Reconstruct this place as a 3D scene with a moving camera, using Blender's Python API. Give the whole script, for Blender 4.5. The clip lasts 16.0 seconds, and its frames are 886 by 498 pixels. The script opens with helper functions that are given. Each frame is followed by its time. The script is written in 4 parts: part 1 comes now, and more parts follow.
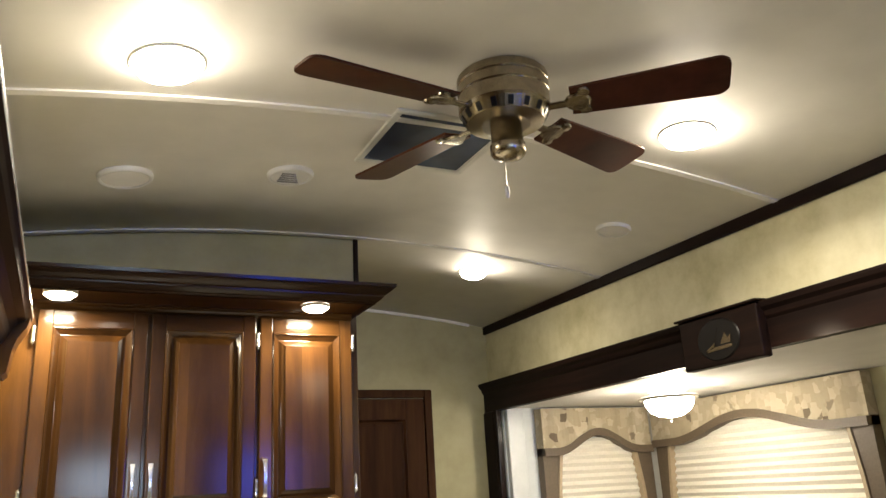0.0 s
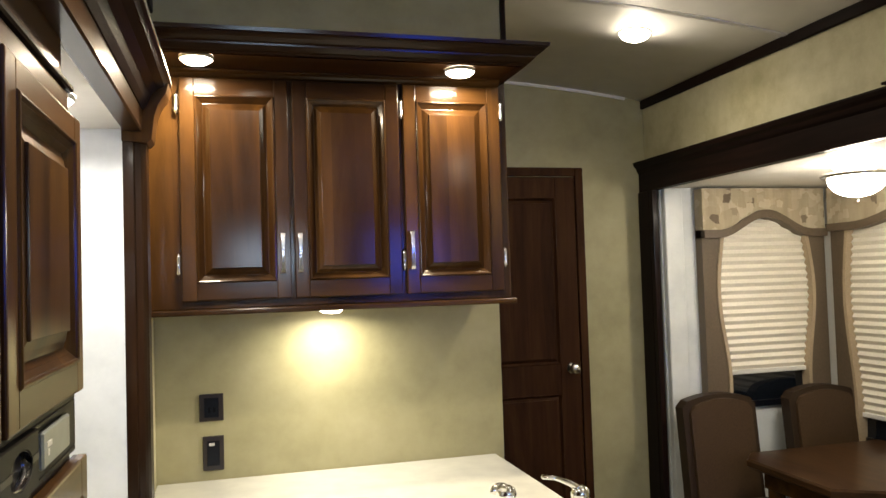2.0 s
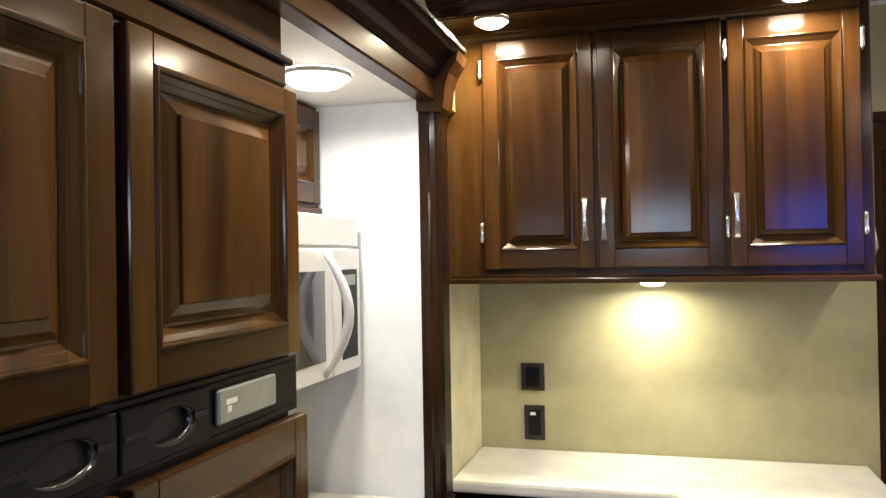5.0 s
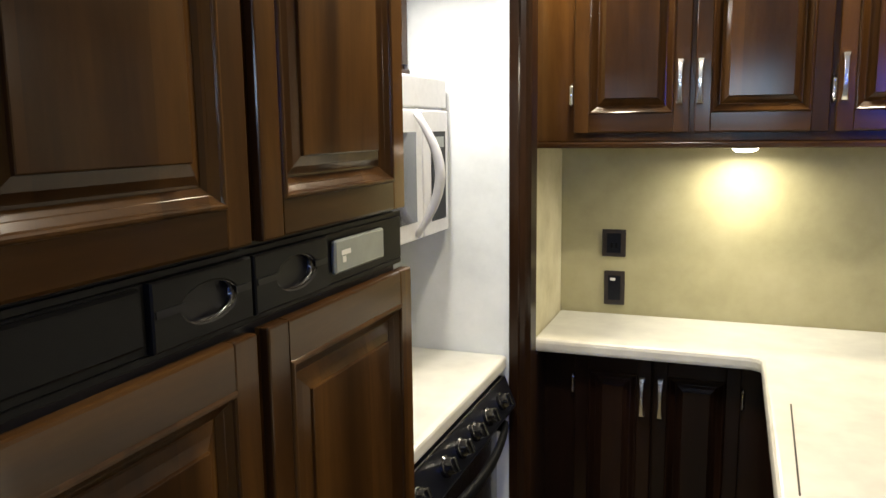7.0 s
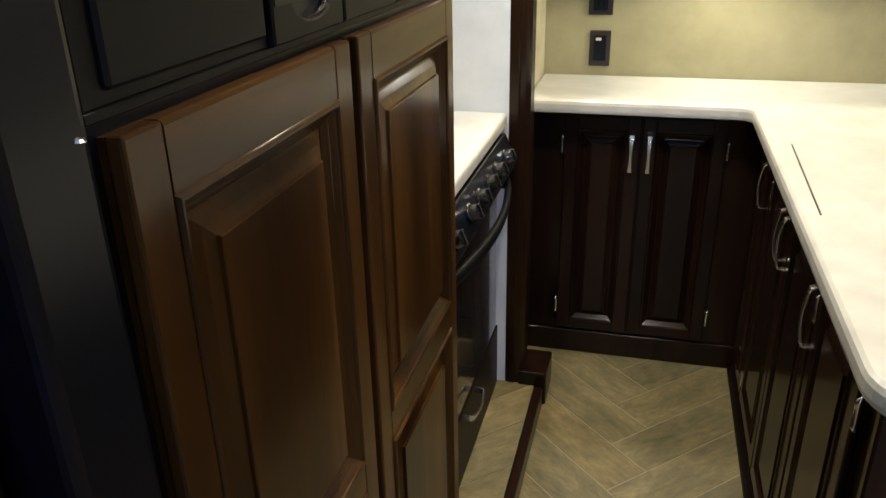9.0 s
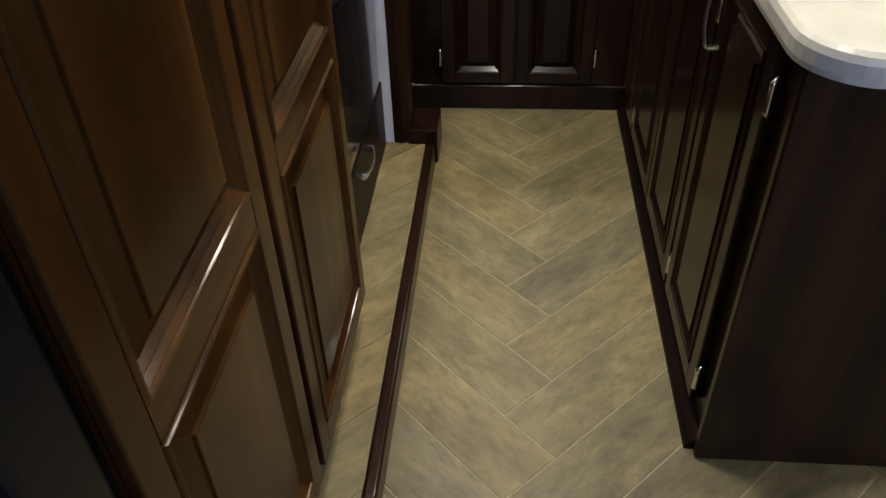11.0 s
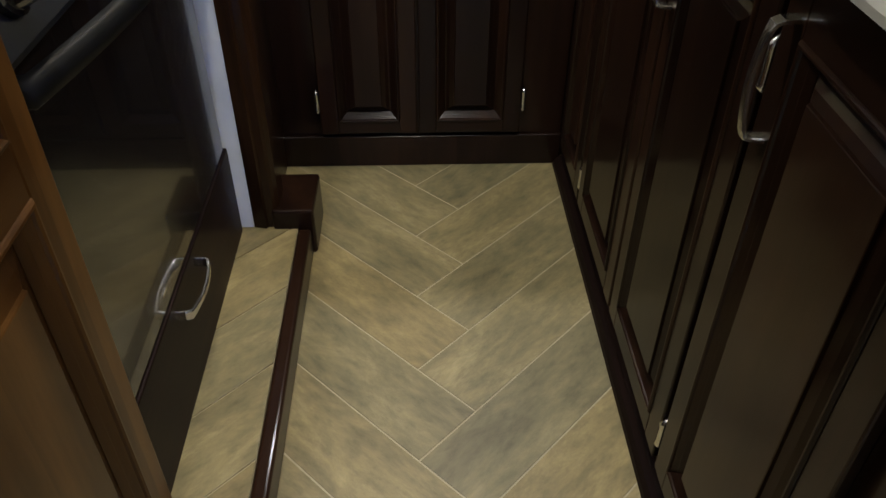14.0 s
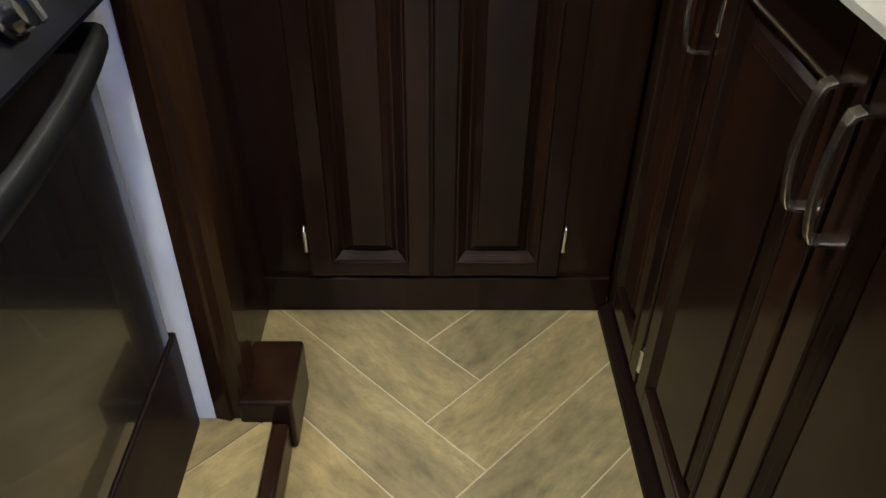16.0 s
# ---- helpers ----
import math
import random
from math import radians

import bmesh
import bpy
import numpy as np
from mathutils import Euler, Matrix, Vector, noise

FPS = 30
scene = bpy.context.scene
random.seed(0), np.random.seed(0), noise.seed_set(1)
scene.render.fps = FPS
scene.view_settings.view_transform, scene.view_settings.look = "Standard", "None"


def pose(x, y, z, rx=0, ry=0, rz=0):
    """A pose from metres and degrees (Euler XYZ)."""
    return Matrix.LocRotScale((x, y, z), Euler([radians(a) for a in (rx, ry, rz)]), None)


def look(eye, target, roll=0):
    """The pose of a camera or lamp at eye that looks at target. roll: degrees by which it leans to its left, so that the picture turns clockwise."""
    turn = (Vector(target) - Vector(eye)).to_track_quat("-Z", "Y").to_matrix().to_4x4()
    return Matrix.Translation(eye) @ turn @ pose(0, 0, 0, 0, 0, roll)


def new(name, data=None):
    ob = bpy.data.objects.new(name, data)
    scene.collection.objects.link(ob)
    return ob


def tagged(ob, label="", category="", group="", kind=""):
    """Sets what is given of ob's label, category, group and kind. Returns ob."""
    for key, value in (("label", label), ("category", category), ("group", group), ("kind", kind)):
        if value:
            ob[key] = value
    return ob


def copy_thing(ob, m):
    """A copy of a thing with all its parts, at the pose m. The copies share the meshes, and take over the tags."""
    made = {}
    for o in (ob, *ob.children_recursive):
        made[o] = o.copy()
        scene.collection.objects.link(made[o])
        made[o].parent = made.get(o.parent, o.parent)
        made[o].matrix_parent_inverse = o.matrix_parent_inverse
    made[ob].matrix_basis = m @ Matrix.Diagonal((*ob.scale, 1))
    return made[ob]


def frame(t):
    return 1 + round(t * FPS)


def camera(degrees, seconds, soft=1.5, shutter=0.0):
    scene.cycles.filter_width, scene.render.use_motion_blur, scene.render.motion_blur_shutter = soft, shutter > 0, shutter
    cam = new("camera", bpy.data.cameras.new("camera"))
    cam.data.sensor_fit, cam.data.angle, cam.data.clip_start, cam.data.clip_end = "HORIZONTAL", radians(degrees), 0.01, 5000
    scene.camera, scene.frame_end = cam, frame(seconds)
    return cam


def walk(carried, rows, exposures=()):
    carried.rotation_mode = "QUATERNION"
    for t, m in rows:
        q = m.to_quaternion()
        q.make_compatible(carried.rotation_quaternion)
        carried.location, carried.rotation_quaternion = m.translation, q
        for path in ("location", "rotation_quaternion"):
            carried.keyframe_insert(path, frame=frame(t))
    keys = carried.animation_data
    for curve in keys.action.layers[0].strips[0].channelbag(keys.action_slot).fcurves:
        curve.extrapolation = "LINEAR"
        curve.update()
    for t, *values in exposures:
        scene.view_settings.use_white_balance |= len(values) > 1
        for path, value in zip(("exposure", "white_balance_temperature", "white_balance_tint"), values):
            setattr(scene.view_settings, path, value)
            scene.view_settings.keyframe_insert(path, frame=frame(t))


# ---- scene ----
cam = camera(59.5, 16.0)
PATH = [
    (0, (0.046, 0.128, 1.587), (0.892, 1.843, 2.175), -3.4),
    (0.5, (0.055, 0.108, 1.574), (0.777, 1.918, 2.025), -2.5),
    (0.8, (0.039, 0.116, 1.579), (0.714, 1.975, 1.877), -3.0),
    (1, (0.046, 0.105, 1.573), (0.704, 1.981, 1.795), -2.5),
    (1.5, (0.067, 0.192, 1.557), (0.727, 2.078, 1.659), -1.8),
    (2, (0.098, 0.34, 1.559), (0.616, 2.27, 1.634), -1.8),
    (2.5, (0.134, 0.394, 1.551), (0.48, 2.362, 1.635), -1.8),
    (3, (0.243, 0.45, 1.552), (0.372, 2.441, 1.69), -1.5),
    (3.5, (0.357, 0.507, 1.558), (0.319, 2.502, 1.695), 0.1),
    (4, (0.433, 0.533, 1.556), (0.213, 2.518, 1.659), -0.3),
    (4.2, (0.441, 0.531, 1.553), (0.138, 2.506, 1.643), -0.7),
    (6.3, (0.413, 0.492, 1.554), (-0.268, 2.366, 1.403), -0.2),
    (6.5, (0.405, 0.492, 1.548), (-0.278, 2.363, 1.366), -0.3),
    (7, (0.377, 0.485, 1.531), (-0.318, 2.335, 1.225), -0.7),
    (7.5, (0.323, 0.47, 1.514), (-0.37, 2.302, 1.107), -0.6),
    (8, (0.265, 0.455, 1.489), (-0.395, 2.261, 0.937), -1.2),
    (8.5, (0.216, 0.451, 1.463), (-0.367, 2.24, 0.783), -0.6),
    (9, (0.185, 0.418, 1.427), (-0.295, 2.186, 0.624), -1.2),
    (9.5, (0.156, 0.407, 1.392), (-0.202, 2.147, 0.472), -0.6),
    (10, (0.152, 0.435, 1.34), (-0.137, 2.103, 0.275), -1.3),
    (12.3, (0.161, 0.677, 1.112), (0.162, 2.189, -0.198), -1.2),
    (12.5, (0.166, 0.744, 1.086), (0.176, 2.278, -0.197), -1.2),
    (13, (0.185, 0.862, 1.08), (0.177, 2.436, -0.153), -0.6),
    (13.5, (0.189, 0.965, 1.064), (0.208, 2.546, -0.159), -0.3),
    (14, (0.172, 1.132, 1.067), (0.234, 2.688, -0.188), 0.4),
    (14.5, (0.16, 1.255, 1.043), (0.207, 2.81, -0.215), 0.2),
    (15, (0.158, 1.349, 1.04), (0.192, 2.916, -0.202), 0.4),
    (15.5, (0.169, 1.464, 1.042), (0.175, 3.052, -0.175), 0.3),
    (16, (0.178, 1.617, 1.063), (0.204, 3.203, -0.155), 0.7),
]
EXPOSURES = [(0, 0.25, 6500, 10), (1.5, -0.1, 6500, 10), (4, 0.05, 6500, 10), (6.5, -0.17, 6450, 10), (8, -0.22, 6300, 10), (10, 0.0, 6150, 10), (12.5, 0.0, 5850, 10), (15, 0.4, 5780, 10), (16, 0.78, 5750, 10)]
walk(cam, [(t, look(eye, target, roll)) for t, eye, target, roll in PATH], EXPOSURES)

# ---------------------------------------------------------------- world and lamps
world = bpy.data.worlds.new("world")
world.use_nodes = True
world.node_tree.nodes["Background"].inputs[0].default_value = (0.02, 0.03, 0.06, 1)
world.node_tree.nodes["Background"].inputs[1].default_value = 0.3
scene.world = world
WARM = (1.0, 0.82, 0.56)
NEUTRAL = (1.0, 0.89, 0.71)
COOL = (1.0, 0.95, 0.88)


def lamp(name, place, watts, colour, size, spread=170):
    data = bpy.data.lights.new(name, "POINT" if spread > 180 else "AREA")
    data.energy, data.color = watts, colour
    if spread > 180:
        data.shadow_soft_size = size
    else:
        data.shape, data.size, data.spread = "DISK", size, radians(spread)
    ob = new(name, data)
    ob.location = place
    return ob


# ---------------------------------------------------------------- materials
def mat(name):
    m = bpy.data.materials.new(name)
    m.use_nodes = True
    nt = m.node_tree
    return m, nt, nt.nodes["Principled BSDF"]


def node(nt, kind, **values):
    n = nt.nodes.new(kind)
    for k, v in values.items():
        n.inputs[k].default_value = v
    return n


def ramp(nt, fac, stops):
    r = nt.nodes.new("ShaderNodeValToRGB")
    while len(r.color_ramp.elements) < len(stops):
        r.color_ramp.elements.new(0.5)
    for e, (p, c) in zip(r.color_ramp.elements, stops):
        e.position, e.color = p, (*c, 1)
    nt.links.new(fac, r.inputs[0])
    return r.outputs[0]


def mapped(nt, scale):
    geo = nt.nodes.new("ShaderNodeNewGeometry")
    mp = nt.nodes.new("ShaderNodeMapping")
    mp.inputs["Scale"].default_value = scale
    nt.links.new(geo.outputs["Position"], mp.inputs[0])
    return mp.outputs[0]


def bump(nt, bsdf, height, strength, distance=0.002):
    b = node(nt, "ShaderNodeBump", Strength=strength, Distance=distance)
    nt.links.new(height, b.inputs["Height"])
    nt.links.new(b.outputs[0], bsdf.inputs["Normal"])


def wood(name, scale, dark, mid, light, rough=0.42, coat=0.5, staves=0.0):
    """Stained, varnished timber; the grain runs along the axis with the small scale."""
    m, nt, b = mat(name)
    info = nt.nodes.new("ShaderNodeObjectInfo")
    vec = mapped(nt, scale)
    off = nt.nodes.new("ShaderNodeVectorMath")
    off.operation = "ADD"
    mul = nt.nodes.new("ShaderNodeMath")
    mul.operation = "MULTIPLY"
    mul.inputs[1].default_value = 37.0
    nt.links.new(info.outputs["Random"], mul.inputs[0])
    nt.links.new(vec, off.inputs[0])
    nt.links.new(mul.outputs[0], off.inputs[1])
    big = node(nt, "ShaderNodeTexNoise", Scale=0.5, Detail=5.0, Roughness=0.55, Distortion=1.1)
    fine = node(nt, "ShaderNodeTexNoise", Scale=2.6, Detail=6.0, Roughness=0.7)
    for n in (big, fine):
        nt.links.new(off.outputs[0], n.inputs["Vector"])
    mix = nt.nodes.new("ShaderNodeMath")
    mix.operation = "MULTIPLY_ADD"
    mix.inputs[1].default_value = 0.24
    nt.links.new(fine.outputs[0], mix.inputs[0])
    half = nt.nodes.new("ShaderNodeMath")
    half.operation = "MULTIPLY"
    half.inputs[1].default_value = 0.76
    nt.links.new(big.outputs[0], half.inputs[0])
    nt.links.new(half.outputs[0], mix.inputs[2])
    tone = mix.outputs[0]
    if staves:
        # glued boards of uneven tone, side by side
        geo = nt.nodes.new("ShaderNodeNewGeometry")
        sep = nt.nodes.new("ShaderNodeSeparateXYZ")
        nt.links.new(geo.outputs["Position"], sep.inputs[0])
        across = nt.nodes.new("ShaderNodeMath")
        across.operation = "ADD"
        nt.links.new(sep.outputs[0], across.inputs[0])
        nt.links.new(sep.outputs[1], across.inputs[1])
        cell = nt.nodes.new("ShaderNodeMath")
        cell.operation, cell.inputs[1].default_value = "MULTIPLY", 1 / 0.073
        nt.links.new(across.outputs[0], cell.inputs[0])
        step = nt.nodes.new("ShaderNodeMath")
        step.operation = "FLOOR"
        nt.links.new(cell.outputs[0], step.inputs[0])
        rnd = nt.nodes.new("ShaderNodeTexWhiteNoise")
        rnd.noise_dimensions = "2D"
        both = nt.nodes.new("ShaderNodeCombineXYZ")
        nt.links.new(step.outputs[0], both.inputs[0])
        nt.links.new(info.outputs["Random"], both.inputs[1])
        nt.links.new(both.outputs[0], rnd.inputs["Vector"])
        shift = nt.nodes.new("ShaderNodeMath")
        shift.operation, shift.inputs[1].default_value = "SUBTRACT", 0.5
        nt.links.new(rnd.outputs["Value"], shift.inputs[0])
        add = nt.nodes.new("ShaderNodeMath")
        add.operation, add.inputs[1].default_value = "MULTIPLY_ADD", staves
        nt.links.new(shift.outputs[0], add.inputs[0])
        nt.links.new(mix.outputs[0], add.inputs[2])
        tone = add.outputs[0]
    nt.links.new(ramp(nt, tone, [(0.30, dark), (0.5, mid), (0.72, light)]), b.inputs["Base Color"])
    b.inputs["Roughness"].default_value = rough
    b.inputs["Coat Weight"].default_value = coat
    b.inputs["Coat Roughness"].default_value = 0.135
    b.inputs["Coat IOR"].default_value = 1.45
    b.inputs["Specular IOR Level"].default_value = 0.05
    bump(nt, b, fine.outputs[0], 0.12, 0.001)
    return m


def plain(name, colour, rough=0.5, metal=0.0, noise_scale=40.0, vary=0.12, bumpiness=0.08, coat=0.0, spec=0.5):
    m, nt, b = mat(name)
    n = node(nt, "ShaderNodeTexNoise", Scale=noise_scale, Detail=5.0)
    nt.links.new(mapped(nt, (1, 1, 1)), n.inputs["Vector"])
    lo, hi = [c * (1 - vary) for c in colour], [min(1, c * (1 + vary)) for c in colour]
    nt.links.new(ramp(nt, n.outputs[0], [(0.3, lo), (0.7, hi)]), b.inputs["Base Color"])
    b.inputs["Roughness"].default_value, b.inputs["Metallic"].default_value = rough, metal
    b.inputs["Coat Weight"].default_value, b.inputs["Specular IOR Level"].default_value = coat, spec
    if bumpiness:
        bump(nt, b, n.outputs[0], bumpiness)
    return m


def glow(name, colour, strength):
    m, nt, b = mat(name)
    b.inputs["Base Color"].default_value = (*colour, 1)
    b.inputs["Emission Color"].default_value = (*colour, 1)
    b.inputs["Emission Strength"].default_value = strength
    return m


def wallpaper(name, lo, mid, hi, rough=0.55):
    """Vinyl wall covering with soft clouding and a fine linen emboss."""
    m, nt, b = mat(name)
    cloud = node(nt, "ShaderNodeTexNoise", Scale=5.0, Detail=6.0, Roughness=0.65)
    nt.links.new(mapped(nt, (1, 1, 1)), cloud.inputs["Vector"])
    nt.links.new(ramp(nt, cloud.outputs[0], [(0.3, lo), (0.5, mid), (0.72, hi)]), b.inputs["Base Color"])
    weave = node(nt, "ShaderNodeTexNoise", Scale=1.0, Detail=2.0)
    nt.links.new(mapped(nt, (140, 140, 500)), weave.inputs["Vector"])
    b.inputs["Roughness"].default_value = rough
    bump(nt, b, weave.outputs[0], 0.25, 0.0008)
    return m


CHERRY = [(0.0125, 0.0050, 0.0014), (0.040, 0.0172, 0.0042), (0.105, 0.0480, 0.0115)]
wood_v = wood("stained_cherry_upright", (8, 8, 1.1), *CHERRY, staves=0.13)
wood_x = wood("stained_cherry_along_x", (1.1, 8, 8), *CHERRY)
wood_y = wood("stained_cherry_along_y", (8, 1.1, 8), *CHERRY)
CHERRY_WOODS = (wood_v, wood_x, wood_y)
# cherry toned darker for the lower cabinets, post foot and slide nosing
BASE_CHERRY = [(0.0058, 0.0027, 0.0017), (0.0140, 0.0062, 0.0036), (0.031, 0.0138, 0.0070)]
base_v = wood("darker_cherry_base_upright", (8, 8, 1.1), *BASE_CHERRY, coat=0.5, staves=0.12)
base_x = wood("darker_cherry_base_along_x", (1.1, 8, 8), *BASE_CHERRY, coat=0.5)
base_y = wood("darker_cherry_base_along_y", (8, 1.1, 8), *BASE_CHERRY, coat=0.5)
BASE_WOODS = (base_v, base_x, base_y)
crown_x = wood("dark_cherry_crown", (1.1, 10, 10), (0.007, 0.003, 0.0015), (0.019, 0.0085, 0.0036), (0.045, 0.020, 0.008), coat=0.3)
post_v = wood("dark_cherry_post", (13, 13, 1.1), (0.007, 0.003, 0.0015), (0.019, 0.0085, 0.0036), (0.045, 0.020, 0.008))
DARK = [(0.005, 0.003, 0.0028), (0.010, 0.0054, 0.0045), (0.020, 0.0095, 0.007)]
dark_y = wood("espresso_along_y", (34, 2.2, 34), *DARK, 0.5, 0.12)
dark_x = wood("espresso_along_x", (2.2, 34, 34), *DARK, 0.5, 0.12)
dark_v = wood("espresso_upright", (34, 34, 2.2), *DARK, 0.5, 0.12)
blade_wood = wood("fan_blade_walnut", (9, 9, 9), (0.03, 0.010, 0.006), (0.06, 0.018, 0.010), (0.09, 0.03, 0.014), 0.35)
door_wood = wood("passage_door_wood", (26, 26, 2.0), (0.018, 0.0078, 0.0036), (0.040, 0.0165, 0.007), (0.07, 0.031, 0.012), 0.55, 0.06)
table_wood = wood("table_wood", (20, 3, 20), (0.020, 0.010, 0.005), (0.040, 0.020, 0.009), (0.066, 0.033, 0.014), 0.3, 0.3)
olive = wallpaper("olive_wallpaper", (0.30, 0.275, 0.14), (0.36, 0.33, 0.175), (0.41, 0.375, 0.21))
cream_wall = wallpaper("cream_wallpaper", (0.42, 0.38, 0.22), (0.55, 0.51, 0.33), (0.66, 0.62, 0.44))
white_wall = wallpaper("white_slide_panel", (0.60, 0.63, 0.625), (0.69, 0.72, 0.71), (0.77, 0.79, 0.78), 0.4)
ceiling_white = plain("ceiling_vinyl", (0.70, 0.68, 0.64), 0.6, 0, 8.0, 0.05, 0.03)
seam_white = plain("seam_strip_white", (0.76, 0.74, 0.70), 0.4, 0, 20, 0.04, 0.0)
counter = plain("solid_surface_cream", (0.64, 0.635, 0.57), 0.28, 0, 14.0, 0.09, 0.0, 0.15)
black = plain("black_plastic", (0.003, 0.0036, 0.007), 0.3, 0, 90, 0.2, 0.05, 0, 0.3)
black_gloss = plain("black_oven_glass", (0.006, 0.006, 0.007), 0.2, 0, 30, 0.1, 0.0, 0.6, 1.0)
charcoal = plain("charcoal_panel", (0.0045, 0.0048, 0.0054), 0.45, 0, 70, 0.15, 0.05, 0, 0.15)
grey_lcd = plain("grey_display", (0.22, 0.24, 0.22), 0.3, 0, 30, 0.1, 0.0)
silver = plain("microwave_silver", (0.62, 0.62, 0.62), 0.38, 0.35, 60, 0.04, 0.0)
nickel = plain("brushed_nickel", (0.74, 0.73, 0.71), 0.24, 1.0, 120, 0.08, 0.03)
antique = plain("antique_brass_nickel", (0.36, 0.31, 0.23), 0.26, 1.0, 60, 0.15, 0.03)
chrome = plain("chrome", (0.82, 0.82, 0.82), 0.08, 1.0, 20, 0.03, 0.0)
white_plastic = plain("white_plastic", (0.66, 0.65, 0.61), 0.4, 0, 40, 0.03, 0.0)
brown_plastic = plain("brown_outlet_plastic", (0.022, 0.015, 0.011), 0.35, 0, 80, 0.15, 0.0)
leather = plain("brown_leather", (0.060, 0.036, 0.019), 0.5, 0, 180, 0.18, 0.3, 0.0, 0.22)
leather_dark = plain("dark_brown_leather", (0.030, 0.018, 0.010), 0.48, 0, 180, 0.18, 0.3, 0.0, 0.22)
taupe = plain("taupe_lambrequin_vinyl", (0.125, 0.092, 0.060), 0.5, 0, 120, 0.12, 0.15)
tan_edge = plain("tan_welt", (0.42, 0.33, 0.22), 0.5, 0, 120, 0.1, 0.1)
cellular = plain("pleated_blind_fabric", (0.80, 0.76, 0.66), 0.8, 0, 90, 0.04, 0.05)
night = plain("night_glass", (0.006, 0.008, 0.012), 0.06, 0, 5, 0.1, 0.0)
rubber = plain("dark_grout", (0.055, 0.045, 0.03), 0.8, 0, 60, 0.2, 0.1)
grout = plain("tan_joint", (0.40, 0.345, 0.225), 0.8, 0, 60, 0.12, 0.1)
vent_blue = plain("smoked_vent_lid", (0.05, 0.07, 0.12), 0.25, 0, 6, 0.25, 0.0)
badge_black = plain("badge_black", (0.005, 0.004, 0.004), 0.4, 0, 60, 0.1, 0.05, 0, 0.2)
slot_grey = plain("alarm_slot_grey", (0.30, 0.29, 0.27), 0.5, 0, 60, 0.1, 0.0)
bright = glow("lit_lens", (1.0, 0.88, 0.68), 40)
bright_cool = glow("lit_lens_cool", (1.0, 0.93, 0.82), 30)
shade_glow = glow("frosted_shade", (1.0, 0.90, 0.74), 50)
tv_blue = glow("tv_blue", (0.02, 0.12, 1.0), 17.0)
# emission of the added pale panel on the rear wall
pale_glow = glow("pale_glow_pane", (0.62, 0.80, 1.0), 26.0)


def floor_material():
    m, nt, b = mat("sandstone_vinyl_plank")
    tex = nt.nodes.new("ShaderNodeTexCoord")
    info = nt.nodes.new("ShaderNodeObjectInfo")
    mp = nt.nodes.new("ShaderNodeMapping")
    mp.inputs["Scale"].default_value = (2.6, 6.5, 1)
    add = nt.nodes.new("ShaderNodeVectorMath")
    mul = nt.nodes.new("ShaderNodeMath")
    mul.operation, mul.inputs[1].default_value = "MULTIPLY", 61.0
    nt.links.new(info.outputs["Random"], mul.inputs[0])
    nt.links.new(tex.outputs["Object"], add.inputs[0])
    nt.links.new(mul.outputs[0], add.inputs[1])
    nt.links.new(add.outputs[0], mp.inputs[0])
    n1 = node(nt, "ShaderNodeTexNoise", Scale=2.2, Detail=8.0, Roughness=0.68, Distortion=0.35)
    n2 = node(nt, "ShaderNodeTexNoise", Scale=9.0, Detail=5.0, Roughness=0.7)
    for n in (n1, n2):
        nt.links.new(mp.outputs[0], n.inputs["Vector"])
    col = ramp(nt, n1.outputs[0], [(0.28, (0.135, 0.115, 0.060)), (0.44, (0.190, 0.161, 0.083)), (0.56, (0.245, 0.206, 0.104)), (0.72, (0.345, 0.290, 0.155))])
    tint = ramp(nt, info.outputs["Random"], [(0.0, (0.78, 0.80, 0.80)), (0.5, (0.98, 0.98, 0.95)), (1.0, (1.08, 1.01, 0.86))])
    mixc = nt.nodes.new("ShaderNodeMix")
    mixc.data_type, mixc.blend_type = "RGBA", "MULTIPLY"
    mixc.inputs[0].default_value = 1.0
    nt.links.new(col, mixc.inputs[6])
    nt.links.new(tint, mixc.inputs[7])
    fleck = ramp(nt, n2.outputs[0], [(0.3, (0.74, 0.74, 0.74)), (0.5, (1.0, 1.0, 1.0)), (0.72, (1.20, 1.18, 1.12))])
    mix2 = nt.nodes.new("ShaderNodeMix")
    mix2.data_type, mix2.blend_type = "RGBA", "MULTIPLY"
    mix2.inputs[0].default_value = 1.0
    nt.links.new(mixc.outputs[2], mix2.inputs[6])
    nt.links.new(fleck, mix2.inputs[7])
    nt.links.new(mix2.outputs[2], b.inputs["Base Color"])
    b.inputs["Roughness"].default_value = 0.48
    bump(nt, b, n2.outputs[0], 0.18, 0.001)
    return m


plank_mat = floor_material()


def fabric_material():
    """Valance fabric: cream and tan patchwork with dark blocks."""
    m, nt, b = mat("patchwork_valance_fabric")
    br = node(nt, "ShaderNodeTexVoronoi", Scale=1.0)
    br.distance = "CHEBYCHEV"
    nt.links.new(mapped(nt, (30, 30, 26)), br.inputs["Vector"])
    sep = nt.nodes.new("ShaderNodeSeparateColor")
    nt.links.new(br.outputs["Color"], sep.inputs[0])
    col = ramp(nt, sep.outputs[0], [(0.0, (0.16, 0.12, 0.08)), (0.03, (0.20, 0.16, 0.11)), (0.07, (0.46, 0.39, 0.27)), (0.5, (0.42, 0.35, 0.24)), (1.0, (0.58, 0.51, 0.38))])
    nt.links.new(col, b.inputs["Base Color"])
    b.inputs["Roughness"].default_value = 0.85
    return m


fabric = fabric_material()


